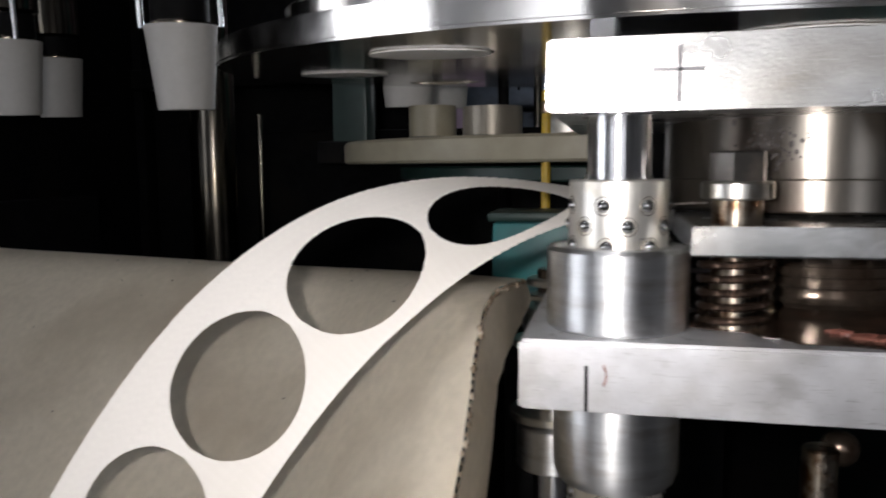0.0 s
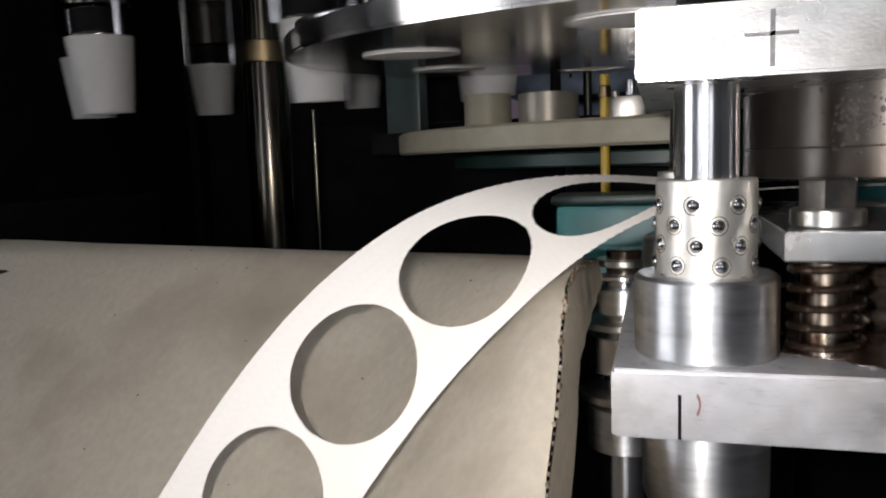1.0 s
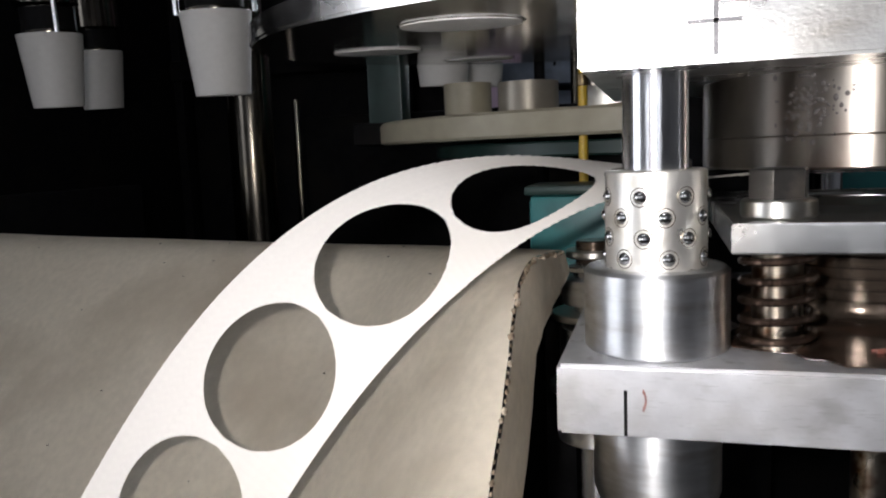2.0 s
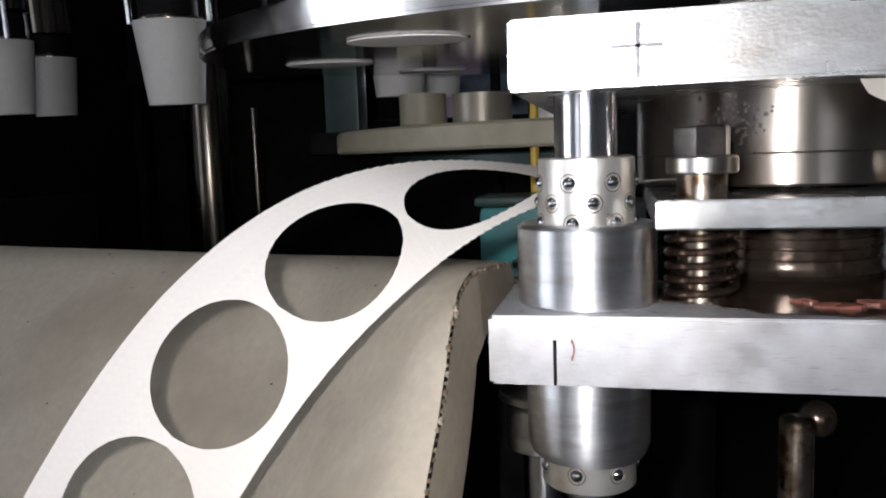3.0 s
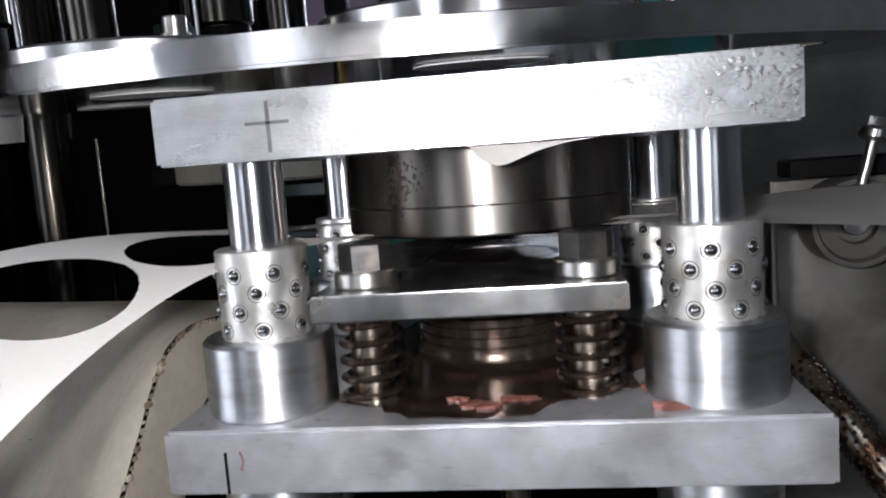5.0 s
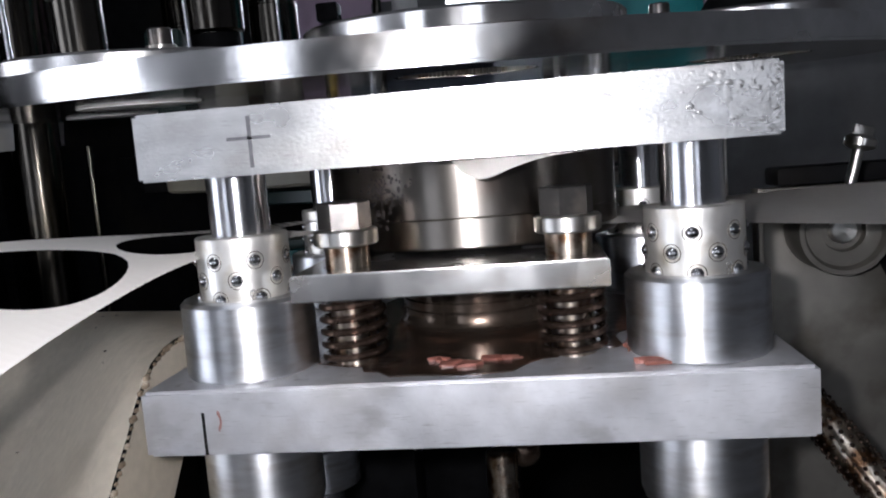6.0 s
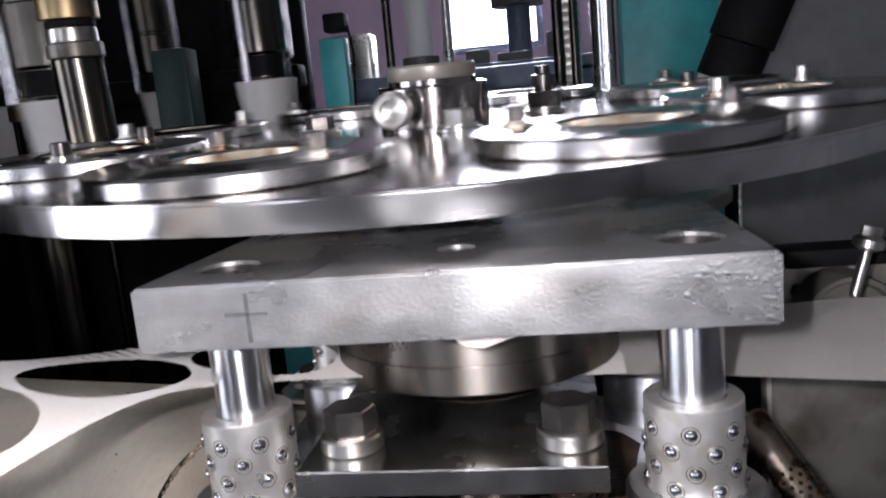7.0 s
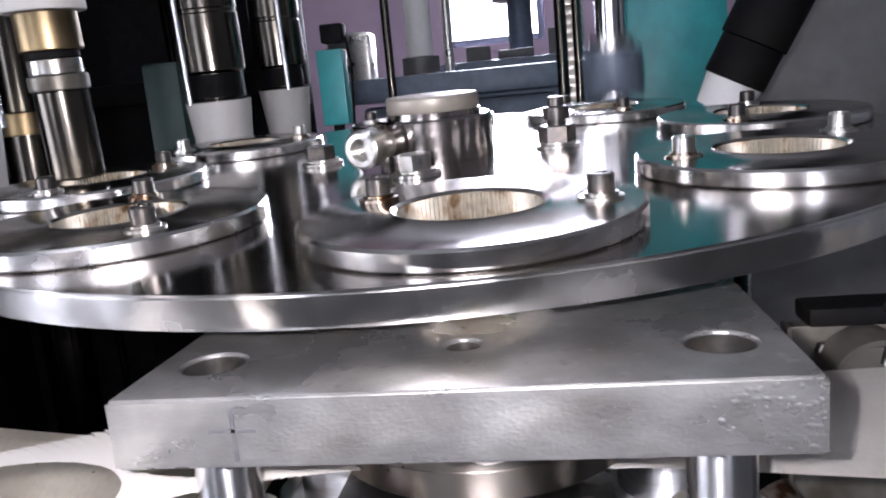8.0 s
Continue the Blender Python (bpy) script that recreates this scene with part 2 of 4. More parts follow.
def hexagon(af, h, bevel=0.0008, top=True):
    r = af / math.sqrt(3)
    bm = bmesh.new()
    rows = [[bm.verts.new((k * r * math.cos(a), k * r * math.sin(a), z)) for a in (math.pi / 3 * i for i in range(6))]
            for k, z in ((1, 0), (1, h - bevel), (1 - bevel / r, h))]
    for a, b in zip(rows, rows[1:]):
        for i in range(6):
            bm.faces.new((a[i], a[(i + 1) % 6], b[(i + 1) % 6], b[i]))
    bm.faces.new(rows[-1])
    bm.faces.new(rows[0][::-1])
    return bm


def tube_along(points, r, n=8, bm=None):
    bm = bm or bmesh.new()
    pts = [Vector(p) for p in points]
    rows = []
    for i, p in enumerate(pts):
        d = (pts[min(i + 1, len(pts) - 1)] - pts[max(i - 1, 0)]).normalized()
        a = d.orthogonal().normalized() if not rows else (rows_a - d * rows_a.dot(d)).normalized()
        rows_a = a
        b = d.cross(a)
        rows.append([bm.verts.new(p + r * (math.cos(t) * a + math.sin(t) * b)) for t in (2 * math.pi * k / n for k in range(n))])
    for p, q in zip(rows, rows[1:]):
        for k in range(n):
            bm.faces.new((p[k], p[(k + 1) % n], q[(k + 1) % n], q[k]))
    bm.faces.new(rows[0][::-1])
    bm.faces.new(rows[-1])
    return bm


# ---- the machine's cycle ----
CYCLE = 1.5
DIE = Vector((0.12, 0.115, 0.0))     # the axis of punch and die
PINS = [(0.0262, 0.0317), (0.2138, 0.0317), (0.0262, 0.185), (0.2138, 0.185)]


def press(t):
    """Height of the lower die shoe's top; it dwells a little at the bottom."""
    a = 2 * math.pi * t / CYCLE
    return 0.90125 + 0.01446 * math.cos(a) - 0.00075 * math.sin(a) + 0.001 * math.cos(2 * a) - 0.00093 * math.sin(2 * a)


def steps(t, start=0.75, length=0.45, ease=1.0):
    """How many indexing steps have been made since the start; smooth within a step."""
    k, f = divmod(t, CYCLE)
    f = min(1, max(0, (f - start) / length))
    return k + ease * f * f * (3 - 2 * f) + (1 - ease) * f


TIMES = [round(0.1 * i, 1) for i in range(81)]


# ---- the hall ----
def hall():
    def slab(name, sx, sy, sz, at, mat, label):
        ob = part(name, box(sx, sy, sz, 0, at=at), mat, None, smooth=0)
        return tagged(ob, label, "building", kind="structure")

    slab("floor", 9, 9, 0.1, (0, 1, -0.05), M_FLOOR, "dark stained concrete floor of the factory hall")
    slab("ceiling", 9, 9, 0.1, (0, 1, 3.15), M_CEIL, "plain grey ceiling of the factory hall")
    bm = bmesh.new()
    for ay, by, az, bz in ((-3.5, -3.2, 0, 3.1), (-0.8, 5.5, 0, 3.1), (-3.2, -0.8, 2.0, 3.1)):
        box(0.2, by - ay, bz - az, 0, bm, (-4.4, (ay + by) / 2, (az + bz) / 2))
    tagged(part("wall_west", bm, M_WALL2, None, smooth=0), "plain grey plastered hall wall with a wide daylit gateway", "building", kind="structure")
    slab("wall_east", 0.2, 9, 3.1, (4.4, 1, 1.55), M_WALL2, "plain grey plastered hall wall")
    # unseen openings with glowing planes, added for rim reflections and front fill
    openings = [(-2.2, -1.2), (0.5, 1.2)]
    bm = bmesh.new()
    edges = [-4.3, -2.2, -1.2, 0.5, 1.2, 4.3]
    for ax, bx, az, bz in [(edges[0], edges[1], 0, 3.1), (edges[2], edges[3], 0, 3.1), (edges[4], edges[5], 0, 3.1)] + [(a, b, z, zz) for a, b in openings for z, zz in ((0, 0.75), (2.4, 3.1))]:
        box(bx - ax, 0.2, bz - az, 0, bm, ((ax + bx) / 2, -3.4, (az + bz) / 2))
    tagged(part("wall_south", bm, M_WALL2, None, smooth=0), "plain grey plastered hall wall with two unseen openings added for light", "building", kind="structure")
    opening_fill_glow = glow("bright_sky", (0.93, 0.96, 1.0), 2.2)
    tagged(part("backdrop", box(0.02, 3.4, 2.4, 0, at=(-4.9, -2.1, 1.1)), glow("bright_yard", (0.93, 0.96, 1.0), 3.4), None, smooth=0), "plain bright sky glow outside an unseen opening", "sky", kind="structure")
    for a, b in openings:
        tagged(part("backdrop", box(b - a + 1.0, 0.02, 2.4, 0, at=((a + b) / 2, -3.9, 1.6)), opening_fill_glow, None, smooth=0), "plain bright sky glow outside an unseen opening", "sky", kind="structure")
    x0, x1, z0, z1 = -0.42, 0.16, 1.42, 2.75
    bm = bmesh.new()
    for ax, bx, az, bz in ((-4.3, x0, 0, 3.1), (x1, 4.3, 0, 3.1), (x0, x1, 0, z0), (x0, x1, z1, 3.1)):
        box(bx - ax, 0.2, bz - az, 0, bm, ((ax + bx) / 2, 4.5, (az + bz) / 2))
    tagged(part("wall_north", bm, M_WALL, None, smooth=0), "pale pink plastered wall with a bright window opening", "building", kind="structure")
    win = thing("window_1", pose((x0 + x1) / 2, 4.45, (z0 + z1) / 2), "bright daylit window with a slim dark frame", "window", kind="structure")
    w, h = x1 - x0, z1 - z0
    fr = bmesh.new()
    for sx, sz, px, pz in ((0.04, h, -w / 2 + 0.02, 0), (0.04, h, w / 2 - 0.02, 0), (w - 0.08, 0.04, 0, h / 2 - 0.02), (w - 0.08, 0.04, 0, -h / 2 + 0.02)):
        box(sx, 0.05, sz, 0.004, fr, (px, 0, pz))
    part("window_frame", fr, M_MUG, win)
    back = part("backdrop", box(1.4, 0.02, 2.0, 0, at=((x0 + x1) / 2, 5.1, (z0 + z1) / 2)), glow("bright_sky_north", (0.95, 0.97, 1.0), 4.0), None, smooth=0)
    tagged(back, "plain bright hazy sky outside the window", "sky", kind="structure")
    # fitting added out of view to carry the overhead fill
    lamp = thing("added_tube_light", pose(-0.4, -0.9, 3.07), "white tube fitting added out of view under the ceiling for hall fill", "lamp")
    part("housing", box(1.3, 0.2, 0.06, 0.01), M_WHITE, lamp)
    part("tube", tube_along([(-0.6, 0, -0.05), (0.6, 0, -0.05)], 0.018, 12), glow("tube_white", (0.95, 0.98, 1.0), 3.0), lamp)


hall()


# ---- the press ----
def upper_shoe():
    t = thing("upper_die_shoe", pose(0, 0, 1.0), "thick milled steel plate on four guide pillars, scratched and pencil-marked", "machine part")
    w, d, h = 0.24, 0.215, 0.0261
    holes = [circle(x, y, r, 32) for x, y, r in ((0.0245, 0.037, 0.0125), (0.2155, 0.037, 0.0125), (0.122, 0.047, 0.007))]
    part("plate", loop_plate(rect(0, 0, w, d), holes, 0, h, 0.0011), M_PLATE, t)
    # screws and bore lining in black: the hole's shade is in the colour
    for x, y, r in ((0.0245, 0.037, 0.0122), (0.2155, 0.037, 0.0122), (0.122, 0.047, 0.0068)):
        bm = lathe([(0, 0.006), (r * 0.32, 0.006), (r * 0.36, 0.0165), (r * 0.66, 0.0165), (r * 0.72, 0.006), (r, 0.006), (r * 1.018, 0.0245)], 32)
        bmesh.ops.translate(bm, verts=bm.verts, vec=(x, y, 0))
        part("pillar_end", bm, M_BLACKBOLT, t, "screw head in its counterbore, coloured dark as the shaded hole")
    bm = bmesh.new()
    box(0.0016, 0.0003, 0.0195, 0, bm, (0.0462, -0.0001, 0.0125))
    box(0.0175, 0.0003, 0.0013, 0, bm, (0.0458, -0.0001, 0.0140))
    part("pencil_cross", bm, M_PENCIL, t, "dark hand-drawn cross")
    rng = random.Random(5)
    bm = bmesh.new()
    for _ in range(70):                   # hammered pits at the worn end
        x, z, r = 0.205 + 0.034 * rng.random() ** 0.7, 0.002 + 0.022 * rng.random(), rng.uniform(0.0006, 0.0016)
        bmesh.ops.create_icosphere(bm, subdivisions=1, radius=r, matrix=Matrix.Translation((x, 0.0001, z)) @ Matrix.Diagonal((1.4, 0.18, 1, 1)))
    part("worn_edge", bm, M_PLATE, t, "hammered and pitted bright steel")
    for x, y in PINS:
        part("guide_pillar", lathe([(0, -0.165), (0.0119, -0.165), (0.0125, -0.163), (0.0125, 0.0), (0, 0.0)], 48), M_CHROME, t, "chromed guide pillar").location = (x, y, 0)
    r = 0.072
    die = part("die_ring", lathe([(0.0335, -0.039), (r - 0.001, -0.039), (r, -0.038), (r, -0.026), (r - 0.0004, -0.0255), (r, -0.025), (r, 0), (0.0335, 0)], 96, closed=True), M_DIE, t, "round steel die ring with dark stains")
    die.location = (DIE.x, DIE.y, 0)
    bm = bmesh.new()
    for _ in range(130):                  # a cluster of black pits on the ring's face
        a = -math.pi / 2 - 0.52 + rng.gauss(0, 0.085)
        z = -0.013 + rng.gauss(0, 0.0065)
        z = min(-0.002, max(-0.03, z))
        q = Matrix.Translation((r * math.cos(a), r * math.sin(a), z)) @ Matrix.Rotation(a, 4, "Z") @ Matrix.Diagonal((0.15, 1, rng.uniform(0.7, 1.5), 1))
        bmesh.ops.create_icosphere(bm, subdivisions=1, radius=rng.uniform(0.0004, 0.0011), matrix=q)
    part("pitting", bm, M_PIT, die, "cluster of black rust pits")
    bm = bmesh.new()                       # a curled scrap of paper stuck under the plate
    n = 16
    rows = []
    for i in range(n + 1):
        u = i / n
        droop = 0.0085 * (1 - abs(2 * (u ** 0.45) - 1)) * (1 if u < 0.35 else (1 - u) * 1.5)
        rows.append([bm.verts.new((0.121 + 0.052 * u, 0.012 + 0.004 * math.sin(5 * u), -0.0006 - k * droop)) for k in (0, 0.5, 1.0)])
    for a, b in zip(rows, rows[1:]):
        for k in range(2):
            bm.faces.new((a[k], a[k + 1], b[k + 1], b[k]))
    bmesh.ops.solidify(bm, geom=bm.faces[:], thickness=0.0004)
    part("paper_scrap", bm, M_PAPER, t, "torn white scrap of paper")
    return t


upper_shoe()


def bolt_parts(parent, x, y, z):
    bolt = part("shoulder_bolt", hexagon(0.0195, 0.0115), M_BLACKBOLT, parent, "black hexagon bolt head")
    bolt.location, bolt.rotation_euler = (x, y, z + 0.0073), (0, 0, radians(14))
    w = part("washer", lathe([(0, 0.0002), (0.0128, 0.0002), (0.0137, 0.001), (0.0137, 0.0064), (0.0128, 0.0072), (0, 0.0072)], 40), M_RING, bolt, "thick zinc-plated washer")
    w.location = (0, 0, -0.0073)
    s = part("shank", lathe([(0, -z), (0.0092, -z), (0.0092, -0.012), (0.0096, -0.011), (0.0096, 0.0), (0, 0.0)], 32), M_SHANK, bolt, "oily bolt shank")
    s.location = (0, 0, -0.0073)


STRIPPER_LOW = 0.0505
BOLTS = [(0.0712, 0.034), (0.1642, 0.034)]
TURNS = 5


def lower_shoe():
    t = thing("lower_die_shoe", pose(0, 0, press(0)), "thick ground steel plate sliding on guide pillars with springs and bushings", "machine part")
    x0, x1, y0, y1, h = -0.0095, 0.2494, -0.0016, 0.215, 0.0269
    outer = [(x0, y0), (x1, y0), (x1, y1), (x0, y1)]
    part("plate", loop_plate(outer, [circle(x, y, 0.0205, 40) for x, y in PINS], -h, 0, 0.0013), M_PLATE_LOW, t)
    part("slot", box(0.0013, 0.0006, 0.0175, 0.0002, at=(0.0155, y0 + 0.0001, -h + 0.0092)), M_BLACK, t, "narrow dark sawn slot")
    bm = bmesh.new()
    for i in range(7):
        a = -0.9 + 0.3 * i
        box(0.0007, 0.0004, 0.0017, 0, bm, (0.0205 + 0.0022 * math.cos(a), y0 - 0.0001, -0.0125 + 0.0042 * math.sin(a)))
    part("red_scribble", bm, M_CRAYON, t, "faint red crayon scribble")
    for x, y in PINS:
        b = part("bushing", lathe([(0.0198, 0.0325), (0.0265, 0.0325), (0.028, 0.031), (0.028, 0.0012), (0.0272, 0.0002), (0.0198, 0.0002)], 64, closed=True), M_BUSH, t, "turned steel bushing")
        b.location = (x, y, 0)
        b = part("bushing_below", lathe([(0.0198, -0.0635), (0.0225, -0.0635), (0.0238, -0.062), (0.0252, -0.058), (0.0252, -h - 0.0002), (0.0198, -h - 0.0002)], 64, closed=True), M_BUSH, t, "turned steel bushing collar")
        b.location = (x, y, 0)
    for x, y in BOLTS:
        bolt_parts(t, x, y, STRIPPER_LOW)
    prof = [(0, 0.0002), (0.041, 0.0002), (0.042, 0.003)]
    for i in range(6):                     # turned grooves round the punch holder
        z = 0.006 + 0.0048 * i
        prof += [(0.0405, z), (0.0405, z + 0.0034), (0.0393, z + 0.0038), (0.0393, z + 0.0044)]
    prof += [(0.0385, 0.0365), (0.0328, 0.0375), (0.0328, 0.0492), (0.0318, 0.0502), (0, 0.0502)]
    part("punch", lathe(prof, 72), M_OIL, t, "brown oily steel punch with turned grooves").location = (DIE.x, DIE.y, 0)
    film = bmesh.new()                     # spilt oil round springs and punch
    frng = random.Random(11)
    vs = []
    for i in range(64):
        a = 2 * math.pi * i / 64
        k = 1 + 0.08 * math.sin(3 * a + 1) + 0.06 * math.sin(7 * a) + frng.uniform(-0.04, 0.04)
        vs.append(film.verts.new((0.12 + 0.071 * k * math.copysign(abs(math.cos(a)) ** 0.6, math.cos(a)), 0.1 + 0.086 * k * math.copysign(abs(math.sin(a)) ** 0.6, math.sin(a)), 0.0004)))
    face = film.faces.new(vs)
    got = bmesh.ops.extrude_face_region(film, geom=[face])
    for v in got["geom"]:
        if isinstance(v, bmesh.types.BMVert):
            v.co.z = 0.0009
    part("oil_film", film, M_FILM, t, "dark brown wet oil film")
    rng = random.Random(3)
    for n, (cx, cy, rx, ry) in enumerate(((0.119, 0.018, 0.011, 0.005), (0.134, 0.024, 0.008, 0.003), (0.187, 0.036, 0.003, 0.008), (0.193, 0.011, 0.008, 0.005), (0.108, 0.026, 0.005, 0.003))):
        bm = bmesh.new()
        vs = [bm.verts.new((cx + rx * math.cos(a) * k, cy + ry * math.sin(a) * k, 0.0012 + 0.0012 * rng.random()))
              for a, k in ((2 * math.pi * i / 18, rng.uniform(0.45, 1.2)) for i in range(18))]
        c = bm.verts.new((cx, cy, 0.0026))
        for i in range(18):
            bm.faces.new((vs[i], vs[(i + 1) % 18], c))
        b2 = [bm.verts.new((v.co.x, v.co.y, 0.0002)) for v in vs]
        for i in range(18):
            bm.faces.new((vs[i], b2[i], b2[(i + 1) % 18], vs[(i + 1) % 18]))
        part("grease_residue", bm, M_COPPER, t, "reddish grease residue")
    # the sprung stripper plate
    sp = part("stripper_plate", loop_plate(rect(0.0525, 0.010, 0.1785, 0.2), [circle(DIE.x, DIE.y, 0.0345, 48), *[circle(x, y, 0.0101, 24) for x, y in BOLTS]], -0.0112, 0, 0.0007), M_STRIPPER, t, "flat ground stripper plate")
    sp.location = (0, 0, STRIPPER_LOW)
    coils = []
    for x, y in BOLTS:
        first = None
        for k in range(TURNS):
            if first is None:
                pts = [(0.0128 * math.cos(a), 0.0128 * math.sin(a), 0.0056 * a / (2 * math.pi)) for a in (2 * math.pi * i / 28 for i in range(30))]
                first = c = part("spring_coil", tube_along(pts, 0.0017, 8), M_COIL, t, "oily brown spring coil")
            else:
                c = again("spring_coil", first, t, pose(0, 0, 0))
                tagged(c, "oily brown spring coil")
            c.location = (x, y, 0)
            coils.append((c, x, y, k))
    return t, sp, coils


SHOE, STRIPPER, COILS = lower_shoe()


def ball_mesh():
    bm = bmesh.new()
    bmesh.ops.create_icosphere(bm, subdivisions=2, radius=0.00295, matrix=Matrix.Translation((0.0181, 0, 0)))
    n = len(bm.faces)
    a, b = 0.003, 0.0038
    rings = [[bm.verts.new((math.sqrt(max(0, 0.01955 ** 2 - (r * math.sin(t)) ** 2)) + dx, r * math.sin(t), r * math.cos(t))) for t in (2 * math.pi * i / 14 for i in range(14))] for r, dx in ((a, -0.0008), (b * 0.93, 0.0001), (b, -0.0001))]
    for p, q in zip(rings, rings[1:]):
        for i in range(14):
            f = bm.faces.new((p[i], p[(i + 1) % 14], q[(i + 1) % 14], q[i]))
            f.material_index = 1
    return bm


def ball_cages():
    cages = []
    shared = None
    for n, (x, y) in enumerate(PINS):
        t = thing("ball_cage", pose(x, y, 0.975), "perforated aluminium ball cage with steel bearing balls on a pillar", "bearing", "ball cages of the press")
        part("sleeve", lathe([(0.0129, 0), (0.0188, 0), (0.0194, -0.0006), (0.0194, -0.1344), (0.0188, -0.135), (0.0129, -0.135)], 64, closed=True), M_CAGE, t)
        rows = [*range(7), 13, 14, 15]
        for r in rows:
            for k in range(7):
                a = 2 * math.pi * (k + (r % 2) * 0.5) / 7 - 0.072 + 0.035 * r + n * 0.07
                m = pose(0, 0, -0.0098 - 0.0078 * r, rz=math.degrees(a))
                if shared is None:
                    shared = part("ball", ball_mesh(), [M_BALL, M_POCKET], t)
                    shared.matrix_local = m
                else:
                    again("ball", shared, t, m)
        cages.append((t, x, y))
    return cages


CAGES = ball_cages()


# ---- the paper web ----
PITCH, HOLE_R, NEAR_W, FAR_W, SLICES = 0.0757, 0.0351, 0.0437, 0.0524, 16
TWIST = -2.6          # radians a metre, the mean twist of the hanging web
# how the loop sways and rises while it piles up: seconds, where it dips, turn, swing, dip, slip
SWAY = [
    (0, 0.0123, -9.7, 10.3, 5.4, -0.0065), (0.5, 0.0108, -11.6, 5.5, 3.5, -0.002), (1, -0.0107, -8.9, 6.8, 0.5, 0.0034),
    (1.5, 0.01, -7.5, 10, 4, -0.005), (2, 0.009, -7, 9, 3, -0.003), (2.5, -0.0111, -2.8, 8.3, 1.5, -0.0024),
    (3, 0.0093, -6.5, 12, 4, -0.0064), (3.5, 0.0063, -5.3, 13.5, 2.8, -0.0064), (4, 0.0047, 4.5, 13.8, 10.8, -0.0078),
    (4.5, 0.0482, -36.7, 65.9, -40.2, -0.0158), (6, 0.0505, -27.1, 68.9, -52, -0.0189), (6.5, -0.0609, -14, 75.3, -65.4, -0.0187),
    (7, -0.0727, 0, 68.8, -70, -0.028), (8, -0.0727, -6, 68.8, -70, -0.028)]
# the later, flatter loop: seconds, start of the turn, length of the dip, lift, and how far the far end hangs
LATER = [(3.5, 0, 0, 0, 0), (4, 0.0197, 0.0572, -0.0017, 0), (4.5, -0.0091, -0.1017, 0.0017, 1), (6, 0.0456, -0.0912, 0.007, 1),
         (6.5, 0.0678, -0.1001, 0.0098, 1), (7, 0.105, -0.1007, 0.006, 1)]


def web_state(t):
    """The loop's shape at t: all columns of SWAY and LATER."""
    return [float(np.interp(t, [r[0] for r in rows], [r[k] for r in rows])) for rows in (SWAY, LATER) for k in range(1, len(rows[0]))]


WEB_STEP, HANG_FROM = 0.005, 0.31


def web_curve(t, length=1.0):
    """Centre line, along and across of the web every WEB_STEP metres past the die; it swings down and turns its face to the front."""
    dips, turns, swings, dip_more, slip, turn_from, dip_len, lift, hang = web_state(t)
    p, out = Vector((DIE.x, DIE.y, lift)), []
    for i in range(int(length / WEB_STEP) + 2):
        u = (i + 0.5) * WEB_STEP
        azim = radians(-0.09 + 94.5 * min(u, 0.42) - 83.9 * min(max(u - 0.22, 0), 0.2) + swings * min(u / 0.3, 1))
        dip = (60.15 + dip_more) * (1 - math.exp(-(max(0, u - 0.0897 - dips) / (0.1636 + dip_len)) ** 1.518))
        dip = radians(dip + hang * (62 - dip) * min(1, max(0, (u - HANG_FROM) / 0.1)))
        d = Vector((-math.cos(azim) * math.cos(dip), -math.sin(azim) * math.cos(dip), -math.sin(dip)))
        turn = radians((56.3 + turns) * (1 - math.exp(-(max(0, u - 0.0561 - turn_from) / 0.1499) ** 2.067)))
        far = Vector((-math.sin(azim), math.cos(azim), 0))
        up = far.cross(d).normalized()
        if up.z < 0:
            up = -up
        out.append((p.copy(), d, math.cos(turn) * far + math.sin(turn) * up))
        p = p + d * WEB_STEP
    return out


def web_at(curve, s):
    """Pose of the web at s metres past the die, on a curve of web_curve()."""
    if s <= 0:
        p, d, across = curve[0]
        p = p + d * s
    else:
        i, f = divmod(s / WEB_STEP, 1)
        a, b = curve[int(i)], curve[int(i) + 1]
        p, d, across = a[0].lerp(b[0], f), a[1].lerp(b[1], f).normalized(), a[2].lerp(b[2], f)
    across = (across - d * across.dot(d)).normalized()
    m = Matrix((d, across, d.cross(across))).transposed().to_4x4()
    m.translation = p
    return m


def web_slice_mesh(j, side):
    """One cross slice of the punched web on one side of the holes, with its piece of the hole's edge."""
    s0 = -PITCH / 2 + j * PITCH / SLICES
    bm = bmesh.new()
    n, over = 4, 0.0009
    rows = []
    for i in range(n + 1):
        s = s0 - over + (PITCH / SLICES + 2 * over) * i / n
        inner = math.sqrt(max(0.0, HOLE_R ** 2 - s * s)) if abs(s) < HOLE_R else -0.0004
        x = s - s0 - PITCH / SLICES / 2
        wide = FAR_W if side > 0 else NEAR_W
        rows.append([bm.verts.new((x, side * (inner + (wide - inner) * k), TWIST * x * side * (inner + (wide - inner) * k))) for k in (0, 0.33, 0.67, 1)])
    for a, b in zip(rows, rows[1:]):
        for k in range(3):
            bm.faces.new((a[k], a[k + 1], b[k + 1], b[k]))
    return bm


